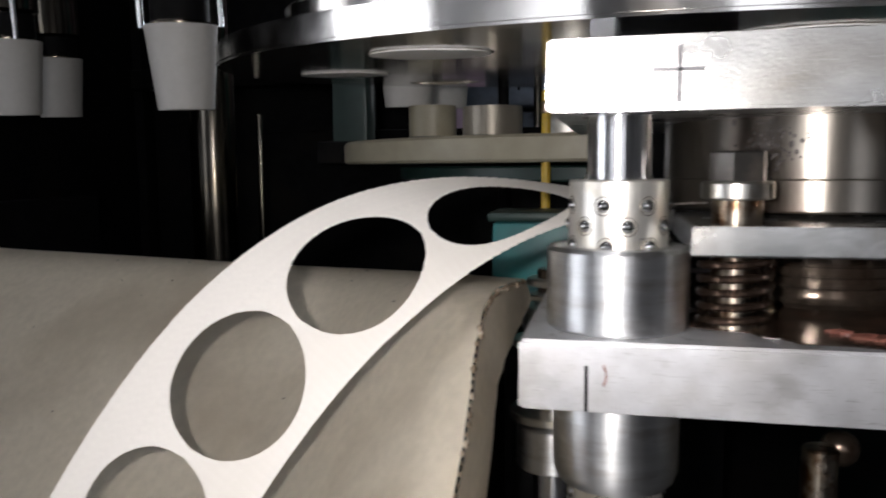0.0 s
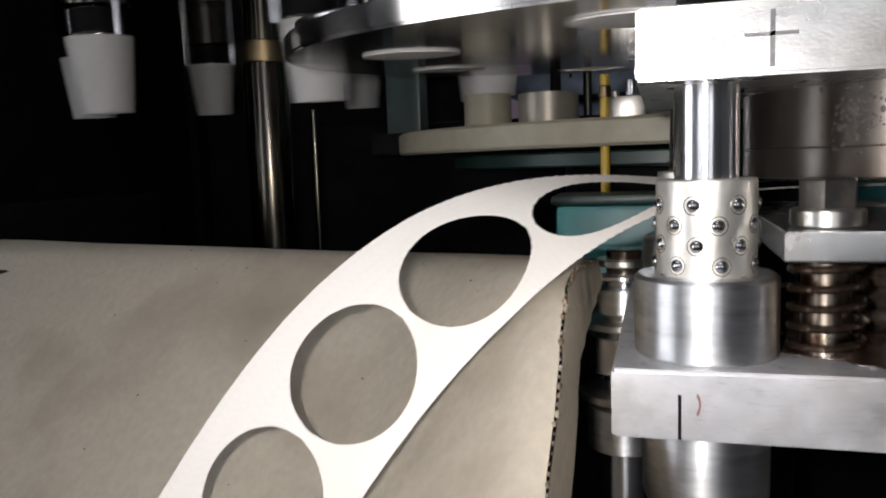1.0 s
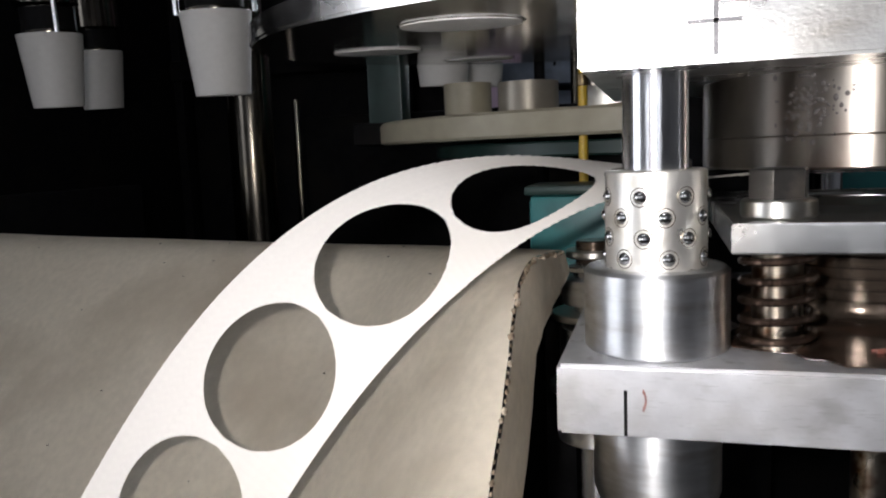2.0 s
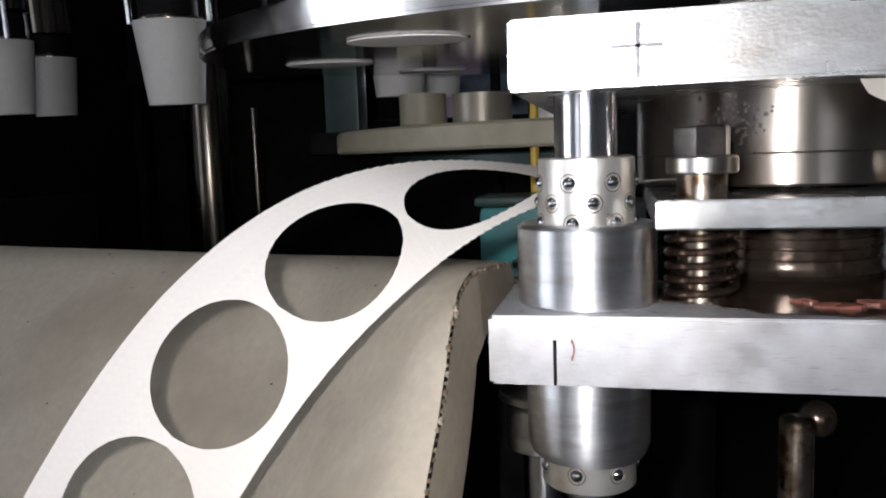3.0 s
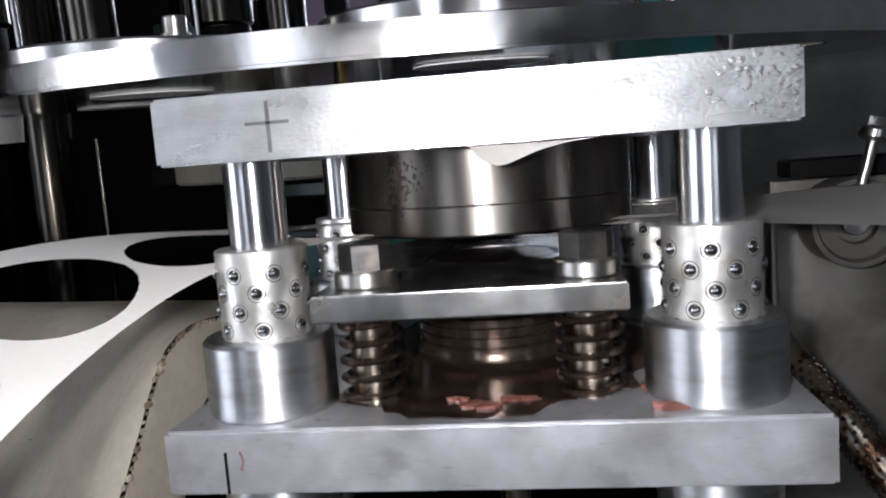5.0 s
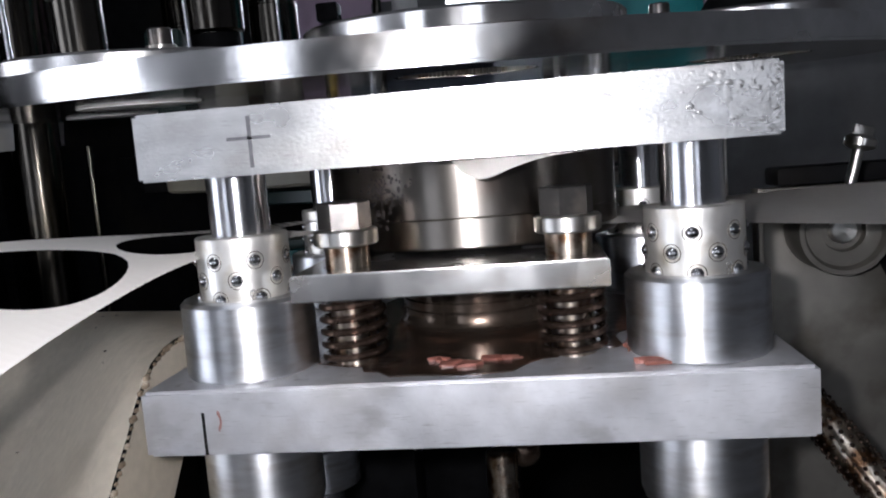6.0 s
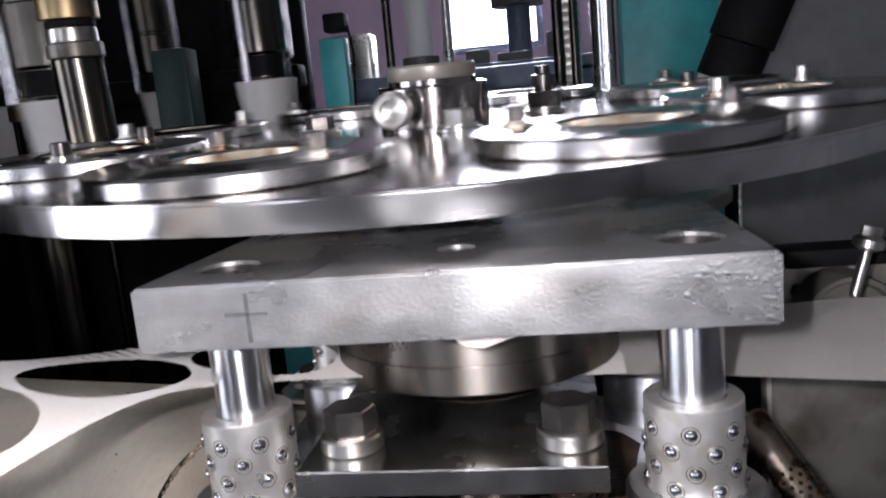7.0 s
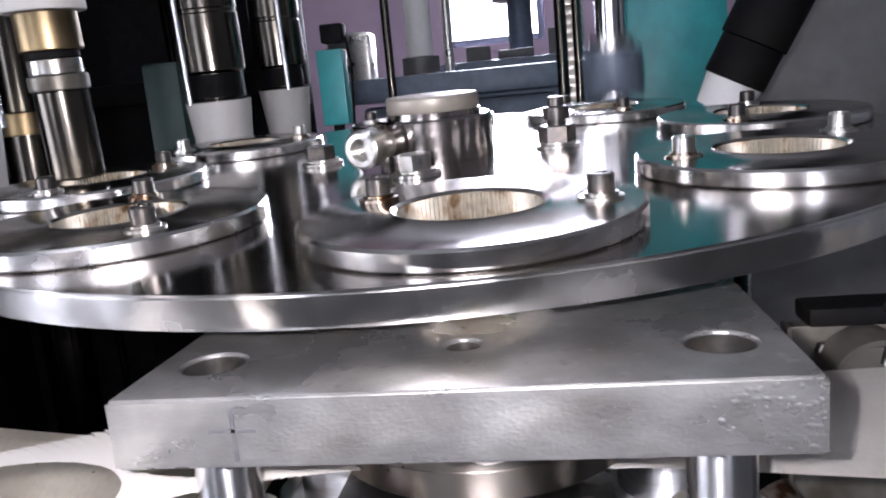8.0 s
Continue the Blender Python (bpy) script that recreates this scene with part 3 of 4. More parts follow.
def paper_web():
    t = thing("paper_web", pose(0, 0, 0.9605), "cream paper strip with a row of large round punched holes", "paper")
    meshes, items = {}, []
    for seg in range(-6, 6):
        for j in range(SLICES):
            for side in (-1, 1):
                if (j, side) not in meshes:
                    meshes[j, side] = ob = part("web_strip", web_slice_mesh(j, side), M_PAPER, t, smooth=0)
                else:
                    ob = again("web_strip", meshes[j, side], t, Matrix())
                items.append((ob, 0.1601 + seg * PITCH + (j + 0.5) * PITCH / SLICES - PITCH / 2))
    feed = bmesh.new()
    rows = []
    for i in range(25):
        x = 0.10 + 0.55 * i / 24
        sag = -0.004 * math.sin(min(1, max(0, (x - 0.2) / 0.4)) * math.pi)
        rows.append([feed.verts.new((x, DIE.y + w, 0.0012 + sag + 0.14 * w * min(1, max(0, (x - 0.2) / 0.12)))) for w in (-NEAR_W, 0, FAR_W)])
    for a, b in zip(rows, rows[1:]):
        for k in range(2):
            feed.faces.new((a[k], a[k + 1], b[k + 1], b[k]))
    bmesh.ops.solidify(feed, geom=feed.faces[:], thickness=0.0004)
    part("feed_strip", feed, M_PAPER, t, "plain unpunched paper strip running in")
    return t, items


WEB, WEB_ITEMS = paper_web()


# ---- the cardboard chute ----
def board_point(l, q):
    """Board surface: l metres to the left along the back edge, q metres from the back edge forward."""
    z = 0.909 + 0.013 * min(1, q / 0.12)
    flat = min(0.125, max(0.015, 0.125 - 0.8 * (l + 0.03)))
    over = max(0.0, q - flat)
    drop = radians(46)
    r = 0.05
    arc = min(over / r, drop)
    dq, dz = r * math.sin(arc), -r * (1 - math.cos(arc))
    rest = max(0.0, over - r * drop)
    dq, dz = dq + rest * math.cos(drop), dz - rest * math.sin(drop)
    qq = min(q, flat) + dq
    z += dz + 0.002 * noise.noise(Vector((l * 6, q * 6, 3)))
    return Vector((-0.031 - 0.974 * l - 0.227 * qq, 0.203 + 0.227 * l - 0.974 * qq, z))


def cardboard():
    t = thing("cardboard_chute", pose(0, 0, 0), "beige cardboard sheet bent down over the machine, torn edge", "cardboard")
    rng = random.Random(9)
    bm = bmesh.new()
    nq, nl = 44, 30
    rows = []
    for i in range(nq + 1):
        q = 0.55 * i / nq
        l0 = -0.2331 * (board_point(0, q) - board_point(0, 0)).xy.length + 0.0006 * rng.uniform(-1, 1)
        rows.append([bm.verts.new(board_point(l0 + (0.75 - l0) * (j / nl) ** 1.3, q)) for j in range(nl + 1)])
    for a, b in zip(rows, rows[1:]):
        for j in range(nl):
            bm.faces.new((a[j], a[j + 1], b[j + 1], b[j]))
    edge_pts = [r[0].co.copy() for r in rows]
    bmesh.ops.solidify(bm, geom=bm.faces[:], thickness=0.003)
    part("sheet", bm, M_BOARD, t)
    bm = bmesh.new()                       # the raw corrugated edge
    for a, b in zip(edge_pts, edge_pts[1:]):
        for k in range(3):
            p = a.lerp(b, (k + 0.5) / 3)
            bmesh.ops.create_icosphere(bm, subdivisions=1, radius=0.0016 * rng.uniform(0.5, 1.3), matrix=Matrix.Translation(p + Vector((rng.uniform(0, 0.0012), 0, -0.0016))) @ Matrix.Diagonal((0.8, 1.6, 1, 1)))
    part("torn_edge", bm, M_BOARD_EDGE, t, "dark torn corrugated edge")
    bm = bmesh.new()                       # the flap that hangs from the torn edge
    rows = []
    for i, p in enumerate(edge_pts):
        q, after = edge_pts[max(i - 1, 0)], edge_pts[min(i + 1, len(edge_pts) - 1)]
        d = (after - q).normalized()
        down = Vector((0, d.z, -d.y)).normalized() if d.y > 0 else Vector((0, -d.z, d.y)).normalized()
        w = 0.046 + 0.001 * rng.random()
        rows.append([bm.verts.new(p + Vector((0.0012 + 0.06 * w * k, 0, -0.002)) + down * w * k * (0.25 + 0.75 * min(1, i / 14))) for k in (0, 0.5, 1)])
    for a, b in zip(rows, rows[1:]):
        for k in range(2):
            bm.faces.new((a[k], a[k + 1], b[k + 1], b[k]))
    bmesh.ops.solidify(bm, geom=bm.faces[:], thickness=0.002)
    part("side_flap", bm, M_BOARD, t, "cardboard flap folded down")
    bm = bmesh.new()                       # specks on the sheet
    for _ in range(26):
        p = board_point(rng.uniform(0.02, 0.5), rng.uniform(0.01, 0.25))
        bmesh.ops.create_icosphere(bm, subdivisions=1, radius=rng.uniform(0.0004, 0.0009), matrix=Matrix.Translation(p) @ Matrix.Diagonal((1, 1.6, 0.4, 1)))
    tagged(part("specks", bm, M_PIT, t), "small dark specks of dirt", kind="stuff")
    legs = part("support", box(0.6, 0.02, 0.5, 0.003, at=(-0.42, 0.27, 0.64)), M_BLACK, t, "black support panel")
    return t


cardboard()


# ---- the indexing table ----
TABLE_C, TABLE_TILT = Vector((0.0672, 0.3949, 1.05)), pose(0, 0, 0, 3.41, 0.275, 0)
TABLE_R, TABLE_Z0, TABLE_Z1, MOLD_PITCH, MOLD_R, BORE_R = 0.3626, 0.0103, 0.0253, 0.2713, 0.083, 0.0355


def table_pose(t):
    turn = 0.196 + (5 - steps(t, 0.75, 0.45)) * math.pi / 4
    return Matrix.Translation(TABLE_C) @ TABLE_TILT @ pose(0, 0, 0, 0, 0, math.degrees(turn))


def cap_screw(parent, x, y, z, r=0.0064, h=0.0088, washer=True, mat=None):
    if washer:
        w = part("washer", lathe([(0, 0), (r * 1.65, 0), (r * 1.65, 0.0014), (r * 1.25, 0.0016), (r * 1.25, 0.003), (0, 0.003)], 28), M_SHANK if x < 0 else M_RING, parent)
        w.location = (x, y, z)
        z += 0.0032
    s = part("cap_screw", lathe([(0, 0), (r, 0), (r, h - 0.0008), (r - 0.0008, h), (r * 0.55, h), (r * 0.5, h - 0.005), (0, h - 0.005)], 24), mat or M_RING, parent, "socket cap screw")
    s.location = (x, y, z)
    return s


def rim_faces(ob, r):
    """The rim takes the second material, its colour paler for the light it catches."""
    for p in ob.data.polygons:
        if p.center.xy.length > r - 0.0022 and all(ob.data.vertices[i].co.xy.length > r - 0.003 for i in p.vertices):
            p.material_index = 1


def indexing_table():
    t = thing("indexing_table", table_pose(0), "large round polished steel indexing table carrying eight mold plates", "machine part")
    spots = [(MOLD_PITCH * math.sin(k * math.pi / 4), -MOLD_PITCH * math.cos(k * math.pi / 4)) for k in range(8)]
    disc = part("disc", loop_plate(circle(0, 0, TABLE_R, 160), [circle(x, y, BORE_R + 0.001, 48) for x, y in spots], TABLE_Z0, TABLE_Z1, 0.0016), [M_TABLE, M_RIM], t)
    rim_faces(disc, TABLE_R)
    for k, (x, y) in enumerate(spots):
        z0, z1 = TABLE_Z1 + 0.0003, 0.0353
        mold = part("mold_plate", lathe([(BORE_R, z1), (BORE_R + 0.0022, z1 + 0.0012), (BORE_R + 0.004, z1), (MOLD_R - 0.0015, z1), (MOLD_R, z1 - 0.0015), (MOLD_R, z0 + 0.001), (MOLD_R - 0.001, z0), (BORE_R, z0)], 96, closed=True), [M_MOLD, M_RIM], t, "round steel mold plate with rust stains")
        mold.location, mold.rotation_euler = (x, y, 0), (0, 0, k * math.pi / 4)
        rim_faces(mold, MOLD_R)
        bm = bmesh.new()                   # the knurled bore
        n = 168
        rows = [[bm.verts.new(((BORE_R - (0.0012 if i % 2 else 0)) * math.cos(2 * math.pi * i / n), (BORE_R - (0.0012 if i % 2 else 0)) * math.sin(2 * math.pi * i / n), z)) for i in range(n)] for z in (z1 - 0.0004, TABLE_Z0 + 0.0004)]
        rows.append([bm.verts.new(((BORE_R + 0.0009) * math.cos(2 * math.pi * i / n), (BORE_R + 0.0009) * math.sin(2 * math.pi * i / n), TABLE_Z0 + 0.0004)) for i in range(n)])
        for a, b in zip(rows, rows[1:]):
            for i in range(n):
                bm.faces.new((a[i], a[(i + 1) % n], b[(i + 1) % n], b[i]))
        part("knurled_bore", bm, M_KNURL, mold, "brown-stained knurled bore", smooth=20)
        for sx, sy in ((-0.0437, 0.0394), (0.0597, -0.016)):
            cap_screw(mold, sx, sy, z1, mat=M_RING if k % 4 == 1 else M_BLACKBOLT)
        if k in (1, 2, 3, 4, 5, 6):
            part("paper_bottom", lathe([(0, TABLE_Z0 - 0.0012), (BORE_R + 0.0005, TABLE_Z0 - 0.0012), (BORE_R + 0.0005, TABLE_Z0 - 0.0004), (0, TABLE_Z0 - 0.0004)], 48), M_WHITE, mold, "white paper cup bottom held in the bore")
    z = TABLE_Z1 + 0.0003
    hub = part("hub", lathe([(0, z), (0.047, z), (0.047, z + 0.031), (0.045, z + 0.033), (0.038, z + 0.033), (0.038, z + 0.037), (0, z + 0.037)], 64), M_TABLE, t, "turned steel hub collar")
    part("hub_cap", lathe([(0, z + 0.0372), (0.0365, z + 0.0372), (0.0375, z + 0.039), (0.0375, z + 0.0475), (0.036, z + 0.0495), (0, z + 0.0495)], 48), M_BEIGE, hub, "worn pale hub cap")
    a = radians(-139)
    clamp = part("clamp_screw", lathe([(0, 0), (0.0135, 0), (0.0145, 0.001), (0.0145, 0.017), (0.0125, 0.0185), (0.0085, 0.0185), (0.0082, 0.010), (0, 0.010)], 36), M_RING, hub, "large socket-head clamp screw")
    clamp.matrix_local = Matrix.Translation((0.066 * math.cos(a), 0.066 * math.sin(a), z + 0.017)) @ pose(0, 0, 0, 0, 90, math.degrees(a) + 18)
    part("clamp_stem", lathe([(0, -0.03), (0.0105, -0.03), (0.0105, 0), (0, 0)], 28), M_RING, clamp)
    for k in range(4):
        b = radians(-102 + 90 * k)
        x, y = 0.098 * math.cos(b), 0.098 * math.sin(b)
        w = part("washer", lathe([(0, z), (0.0175, z), (0.0175, z + 0.0022), (0.0145, z + 0.003), (0.0145, z + 0.0045), (0, z + 0.0045)], 36), M_RING, t)
        w.location = (x, y, 0)
        h = part("hex_bolt", hexagon(0.026 if k == 1 else 0.0205, 0.013 if k == 1 else 0.011), M_BLACKBOLT if k % 2 else M_RING, t, "hexagon bolt")
        h.location, h.rotation_euler = (x, y, z + 0.0045), (0, 0, b)
        if k == 1:
            part("stud", lathe([(0, 0.013), (0.0075, 0.013), (0.0075, 0.018), (0.0105, 0.018), (0.0105, 0.027), (0.0065, 0.028), (0.0065, 0.035), (0, 0.035)], 20), M_BLACKBOLT, h, "threaded stud with a lock nut")
    return t


TABLE = indexing_table()


# ---- the mandrel turret ----
TURRET_C, TURRET_R = Vector((-0.52, 0.80, 1.066)), 0.313


MANDRELS = 7


def turret_pose(t):
    return Matrix.Translation(TURRET_C) @ pose(0, 0, 0, 3.43, 0, 0) @ pose(0, 0, 0, 0, 0, (5 - steps(t, 0.73, 0.42)) * 360 / MANDRELS)


def mandrel_turret():
    t = thing("mandrel_turret", turret_pose(0), "turret of hanging steel mandrels that carry white paper cups", "machine part")
    part("carrier", lathe([(0, 0.42), (0.35, 0.42), (0.35, 0.46), (0, 0.46)], 64), M_BLACK, t, "black carrier disc")
    for k in range(MANDRELS):
        a = radians(-75.2 + 360 / MANDRELS * k)
        x, y = TURRET_R * math.cos(a), TURRET_R * math.sin(a)
        m = part("mandrel", lathe([(0, 0.0), (0.029, 0.0), (0.037, 0.088), (0.030, 0.09), (0.030, 0.118), (0.036, 0.12), (0.038, 0.122), (0.038, 0.185), (0.0365, 0.187), (0.0365, 0.19), (0.038, 0.192), (0.038, 0.42), (0, 0.42)], 48), M_DARKSTEEL, t, "steel mandrel")
        m.location = (x, y, 0.0)
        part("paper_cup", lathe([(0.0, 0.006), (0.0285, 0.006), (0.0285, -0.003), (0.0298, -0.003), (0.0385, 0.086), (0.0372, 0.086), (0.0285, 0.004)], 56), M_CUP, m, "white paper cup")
        part("band", lathe([(0.0302, 0.0905), (0.0312, 0.0905), (0.0312, 0.1175), (0.0302, 0.1175)], 40, closed=True), M_BLACK, m, "black clamping band")
        for s in (-1, 1):
            r = part("guide_rod", lathe([(0, 0.085), (0.0035, 0.085), (0.0035, 0.42), (0, 0.42)], 12), M_CHROME, m, "thin bright guide rod")
            r.location = (s * 0.043 * math.cos(a + 1.57), s * 0.043 * math.sin(a + 1.57), 0)
    return t


TURRET = mandrel_turret()


# ---- the machine round the table ----
def simple(name, m, bm, mat, label, category, group=""):
    ob = part(name, bm, mat, None)
    ob.matrix_world = m
    return tagged(ob, label, category, group)


def cyl(r, h, n=40, edge=0.001):
    return lathe([(0, 0), (r - edge, 0), (r, edge), (r, h - edge), (r - edge, h), (0, h)], n)


def surroundings():
    col = thing("tie_column", pose(-0.55, 0.75, 0.0), "dark polished steel column with a collar", "column")
    part("shaft", cyl(0.033, 1.14), M_DARKSTEEL, col)
    part("collar", cyl(0.037, 0.03), M_BRASS, col, "dull brass collar").location = (0, 0, 1.125)
    part("upper_shaft", cyl(0.028, 0.5), M_DARKSTEEL, col).location = (0, 0, 1.156)
    slim = thing("slim_column", pose(-0.5, 0.80, 0.0), "thin dark steel guide column", "column")
    part("shaft", cyl(0.0055, 1.06, 20), M_DARKSTEEL, slim)
    bed = thing("machine_bed", pose(0.1, 0.7, 0.0), "black painted machine bed under the press", "machine")
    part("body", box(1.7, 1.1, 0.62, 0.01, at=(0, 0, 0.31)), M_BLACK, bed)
    # black backing added to keep the space under the table dark
    part("bed_dark_backing", box(1.3, 0.04, 0.44, 0.004, at=(-0.1, 0.46, 0.83)), M_BLACK, bed)
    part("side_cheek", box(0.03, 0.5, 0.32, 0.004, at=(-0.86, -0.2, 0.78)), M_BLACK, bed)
    # black panel and ribs added to give the darkness behind the turret
    pan = thing("turret_dark_backing", pose(-1.165, 1.55, 0.0), "black panel added behind the turret to give darkness", "machine")
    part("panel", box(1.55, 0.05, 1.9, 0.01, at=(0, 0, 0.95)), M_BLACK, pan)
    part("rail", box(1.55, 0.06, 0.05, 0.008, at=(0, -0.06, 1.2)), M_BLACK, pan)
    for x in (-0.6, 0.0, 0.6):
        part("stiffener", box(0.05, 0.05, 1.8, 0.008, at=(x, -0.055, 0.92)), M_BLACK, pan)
    # added wing that shades the turret cups from the west gateway
    part("light_block_wing", box(0.04, 1.45, 1.9, 0.01, at=(-0.02, -0.75, 0.95)), M_BLACK, pan, "black wing added to keep gateway light off the turret")
    # under the table
    cam_stack = thing("cam_stack", pose(0.0, 0.80, 0.62), "stacked cream nylon and dark discs under the table", "machine part")
    part("nylon_disc", cyl(0.345, 0.027, 90, 0.003), M_NYLON, cam_stack, "thick cream nylon disc").location = (0, 0, 0.364)
    part("second_nylon_disc", cyl(0.20, 0.03, 72, 0.004), M_NYLON, cam_stack, "thick cream nylon disc").location = (0.12, -0.11, 0.366)
    part("green_disc", cyl(0.285, 0.016, 90, 0.002), M_DARKGREEN, cam_stack, "dark green disc").location = (0.02, -0.02, 0.344)
    part("beige_disc", cyl(0.20, 0.014, 72, 0.002), M_BEIGE, cam_stack, "beige machined disc").location = (0.16, -0.16, 0.343)
    part("pedestal", cyl(0.12, 0.345, 48, 0.002), M_BLACK, cam_stack)
    for n, (x, y, r, h, mat, lab) in enumerate(((-0.19, 0.62, 0.028, 0.04, M_NYLON, "cream plastic cup sleeve"), (-0.115, 0.60, 0.034, 0.036, M_BEIGE, "beige plastic sleeve"))):
        s = thing("sleeve", pose(x, y, 1.0112), f"short {lab} on the nylon disc", "sleeve", "sleeves on the disc")
        part("body", lathe([(r - 0.003, 0), (r, 0), (r, h), (r - 0.003, h)], 40, closed=True), mat, s)
        part("foot", cyl(r * 1.05, 0.004), M_GREY, s)
    k = thing("valve_block", pose(-0.03, 0.60, 1.0112), "small bright machined valve block", "machine part")
    part("body", box(0.045, 0.03, 0.028, 0.002, at=(0, 0, 0.014)), M_RING, k)
    part("fitting", cyl(0.007, 0.018, 20), M_CHROME, k).location = (0.008, 0, 0.0282)
    part("nut", hexagon(0.012, 0.006), M_RING, k).location = (-0.012, 0, 0.0282)
    k = thing("yellow_rod", pose(-0.045, 0.50, 0.62), "thin yellow rod standing under the table", "rod")
    part("rod", cyl(0.0045, 0.435, 16), M_LABEL, k)
    part("tip", cyl(0.006, 0.012, 16), M_BRASS, k).location = (0, 0, 0.412)
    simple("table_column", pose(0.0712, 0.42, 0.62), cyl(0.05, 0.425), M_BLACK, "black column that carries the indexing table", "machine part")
    blk = thing("teal_housing", pose(-0.015, 0.37, 0.62), "teal painted gear housing below the table", "machine part")
    part("body", box(0.12, 0.06, 0.075, 0.006, at=(0, 0, 0.2775)), M_DEEPTEAL, blk)
    part("stand", box(0.1, 0.05, 0.239, 0.004, at=(0, 0, 0.1195)), M_BLACK, blk)
    part("lid", box(0.126, 0.066, 0.008, 0.003, at=(0, 0, 0.3192)), M_DARKGREEN, blk)
    spool = thing("drive_spool", pose(-0.016, 0.25, 0.62), "bright stack of turned steel discs on an upright shaft", "machine part")
    part("shaft", cyl(0.014, 0.27, 32), M_CHROME, spool)
    for z, r, h, mat in ((0.0, 0.045, 0.012, M_BLACK), (0.15, 0.026, 0.03, M_BUSH), (0.185, 0.031, 0.006, M_RING), (0.205, 0.024, 0.026, M_CHROME), (0.236, 0.029, 0.005, M_RING), (0.2465, 0.022, 0.018, M_BUSH), (0.2705, 0.027, 0.004, M_CHROME), (0.2786, 0.019, 0.005, M_RING)):
        part("disc", cyl(r, h, 48, 0.0008), mat, spool).location = (0, 0, z)
    part("core", cyl(0.012, 0.29, 24), M_OIL, spool)
    ram = thing("ram_rod", pose(0.125, 0.115, 0.5), "steel ram rod under the press with a ball joint", "rod")
    part("rod", cyl(0.0085, 0.342, 24), M_SHANK, ram)
    bm = bmesh.new()
    bmesh.ops.create_uvsphere(bm, u_segments=24, v_segments=14, radius=0.0095)
    part("ball_joint", bm, M_OIL, ram, "oily ball joint").location = (0.012, 0.012, 0.338)
    # feed side
    br = thing("feed_bracket", pose(0.395, 0.245, 0.62), "dark stained bracket plate beside the paper feed", "machine part")
    part("plate", box(0.195, 0.012, 0.345, 0.002, at=(0, 0, 0.1725)), M_BRACKET, br)
    part("edge_strip", box(0.003, 0.016, 0.345, 0.0006, at=(-0.099, 0, 0.1725)), M_BEIGE, br, "bare metal edge")
    part("top_rail", box(0.19, 0.03, 0.012, 0.003, at=(0.005, 0.0, 0.352)), M_BLACK, br)
    for x, z in ((-0.08, 0.33), (-0.055, 0.335), (0.03, 0.1)):
        o = part("bolt", hexagon(0.01, 0.005), M_BLACKBOLT, br)
        o.matrix_local = pose(x, -0.0062, z, 90, 0, 20)
    r = thing("feed_roller", pose(0.337, 0.236, 0.938, 90, 0, 0), "dull steel feed roller under the paper strip", "roller")
    part("drum", lathe([(0.008, 0.022), (0.012, 0.022), (0.013, 0.026), (0.022, 0.026), (0.024, 0.03), (0.027, 0.03), (0.0275, 0.029), (0.0275, 0.0), (0.008, 0.0)], 56, closed=True), M_BRACKET, r)
    part("hub", cyl(0.0078, 0.027), M_RING, r)
    r = thing("large_roller", pose(0.405, 0.236, 0.925, 90, 0, 0), "large bright-rimmed paper feed roller", "roller")
    part("drum", cyl(0.04, 0.07, 64, 0.004), M_BLACK, r)
    part("rim", lathe([(0.036, 0.0702), (0.041, 0.0702), (0.0415, 0.069), (0.0415, 0.05), (0.0402, 0.05), (0.0402, 0.069)], 64, closed=True), M_CHROME, r, "bright chrome rim")
    k = thing("clamp_knob", pose(0.326, 0.175, 0.9615, 0, 14, 0), "small knurled clamp knob on a threaded stem", "knob")
    part("stem", cyl(0.003, 0.03, 16), M_RING, k)
    part("head", lathe([(0, 0.027), (0.005, 0.027), (0.0085, 0.029), (0.0085, 0.033), (0.006, 0.035), (0, 0.035)], 24), M_RING, k)
    part("grip", box(0.011, 0.003, 0.006, 0.001, at=(0, 0, 0.0375)), M_RING, k)
    rod = thing("knurled_rod", pose(0.272, 0.19, 0.885, 0, 0, 0), "oily knurled steel rod slanting down past the bracket", "rod")
    a, b = Vector((0.0, 0.0, 0.0)), Vector((0.062, -0.11, -0.095))
    part("shaft", tube_along([a, b], 0.0105, 20), M_SHANK, rod)
    bm = bmesh.new()
    d = (b - a).normalized()
    u = d.orthogonal().normalized()
    v = d.cross(u)
    for i in range(26):
        for j in range(12):
            t, w = 0.25 + 0.7 * i / 26, 2 * math.pi * (j + (i % 2) * 0.5) / 12
            bmesh.ops.create_icosphere(bm, subdivisions=1, radius=0.0014, matrix=Matrix.Translation(a.lerp(b, t) + 0.0105 * (math.cos(w) * u + math.sin(w) * v)))
    part("knurl", bm, M_COIL, rod, "worn knurling")
    # behind the table
    cab = thing("teal_cabinet", pose(0.355, 1.18, 0.0), "teal painted machine cabinet with a red mark", "cabinet")
    part("body", box(0.18, 0.24, 1.7, 0.012, at=(0, 0, 0.85)), M_TEAL, cab)
    part("door", box(0.15, 0.008, 1.2, 0.003, at=(0, -0.1245, 0.95)), M_TEAL, cab)
    part("door_handle", box(0.012, 0.014, 0.08, 0.003, at=(0.055, -0.136, 0.9)), M_BLACK, cab)
    bm = bmesh.new()
    for x, z, sx, sz in ((0.0, 1.262, 0.05, 0.012), (-0.018, 1.27, 0.012, 0.03), (0.018, 1.272, 0.014, 0.02), (0.004, 1.25, 0.014, 0.012)):
        box(sx, 0.0012, sz, 0.0004, bm, (x - 0.01, -0.1292, z))
    part("red_mark", bm, M_RED, cab, "faded red painted mark")
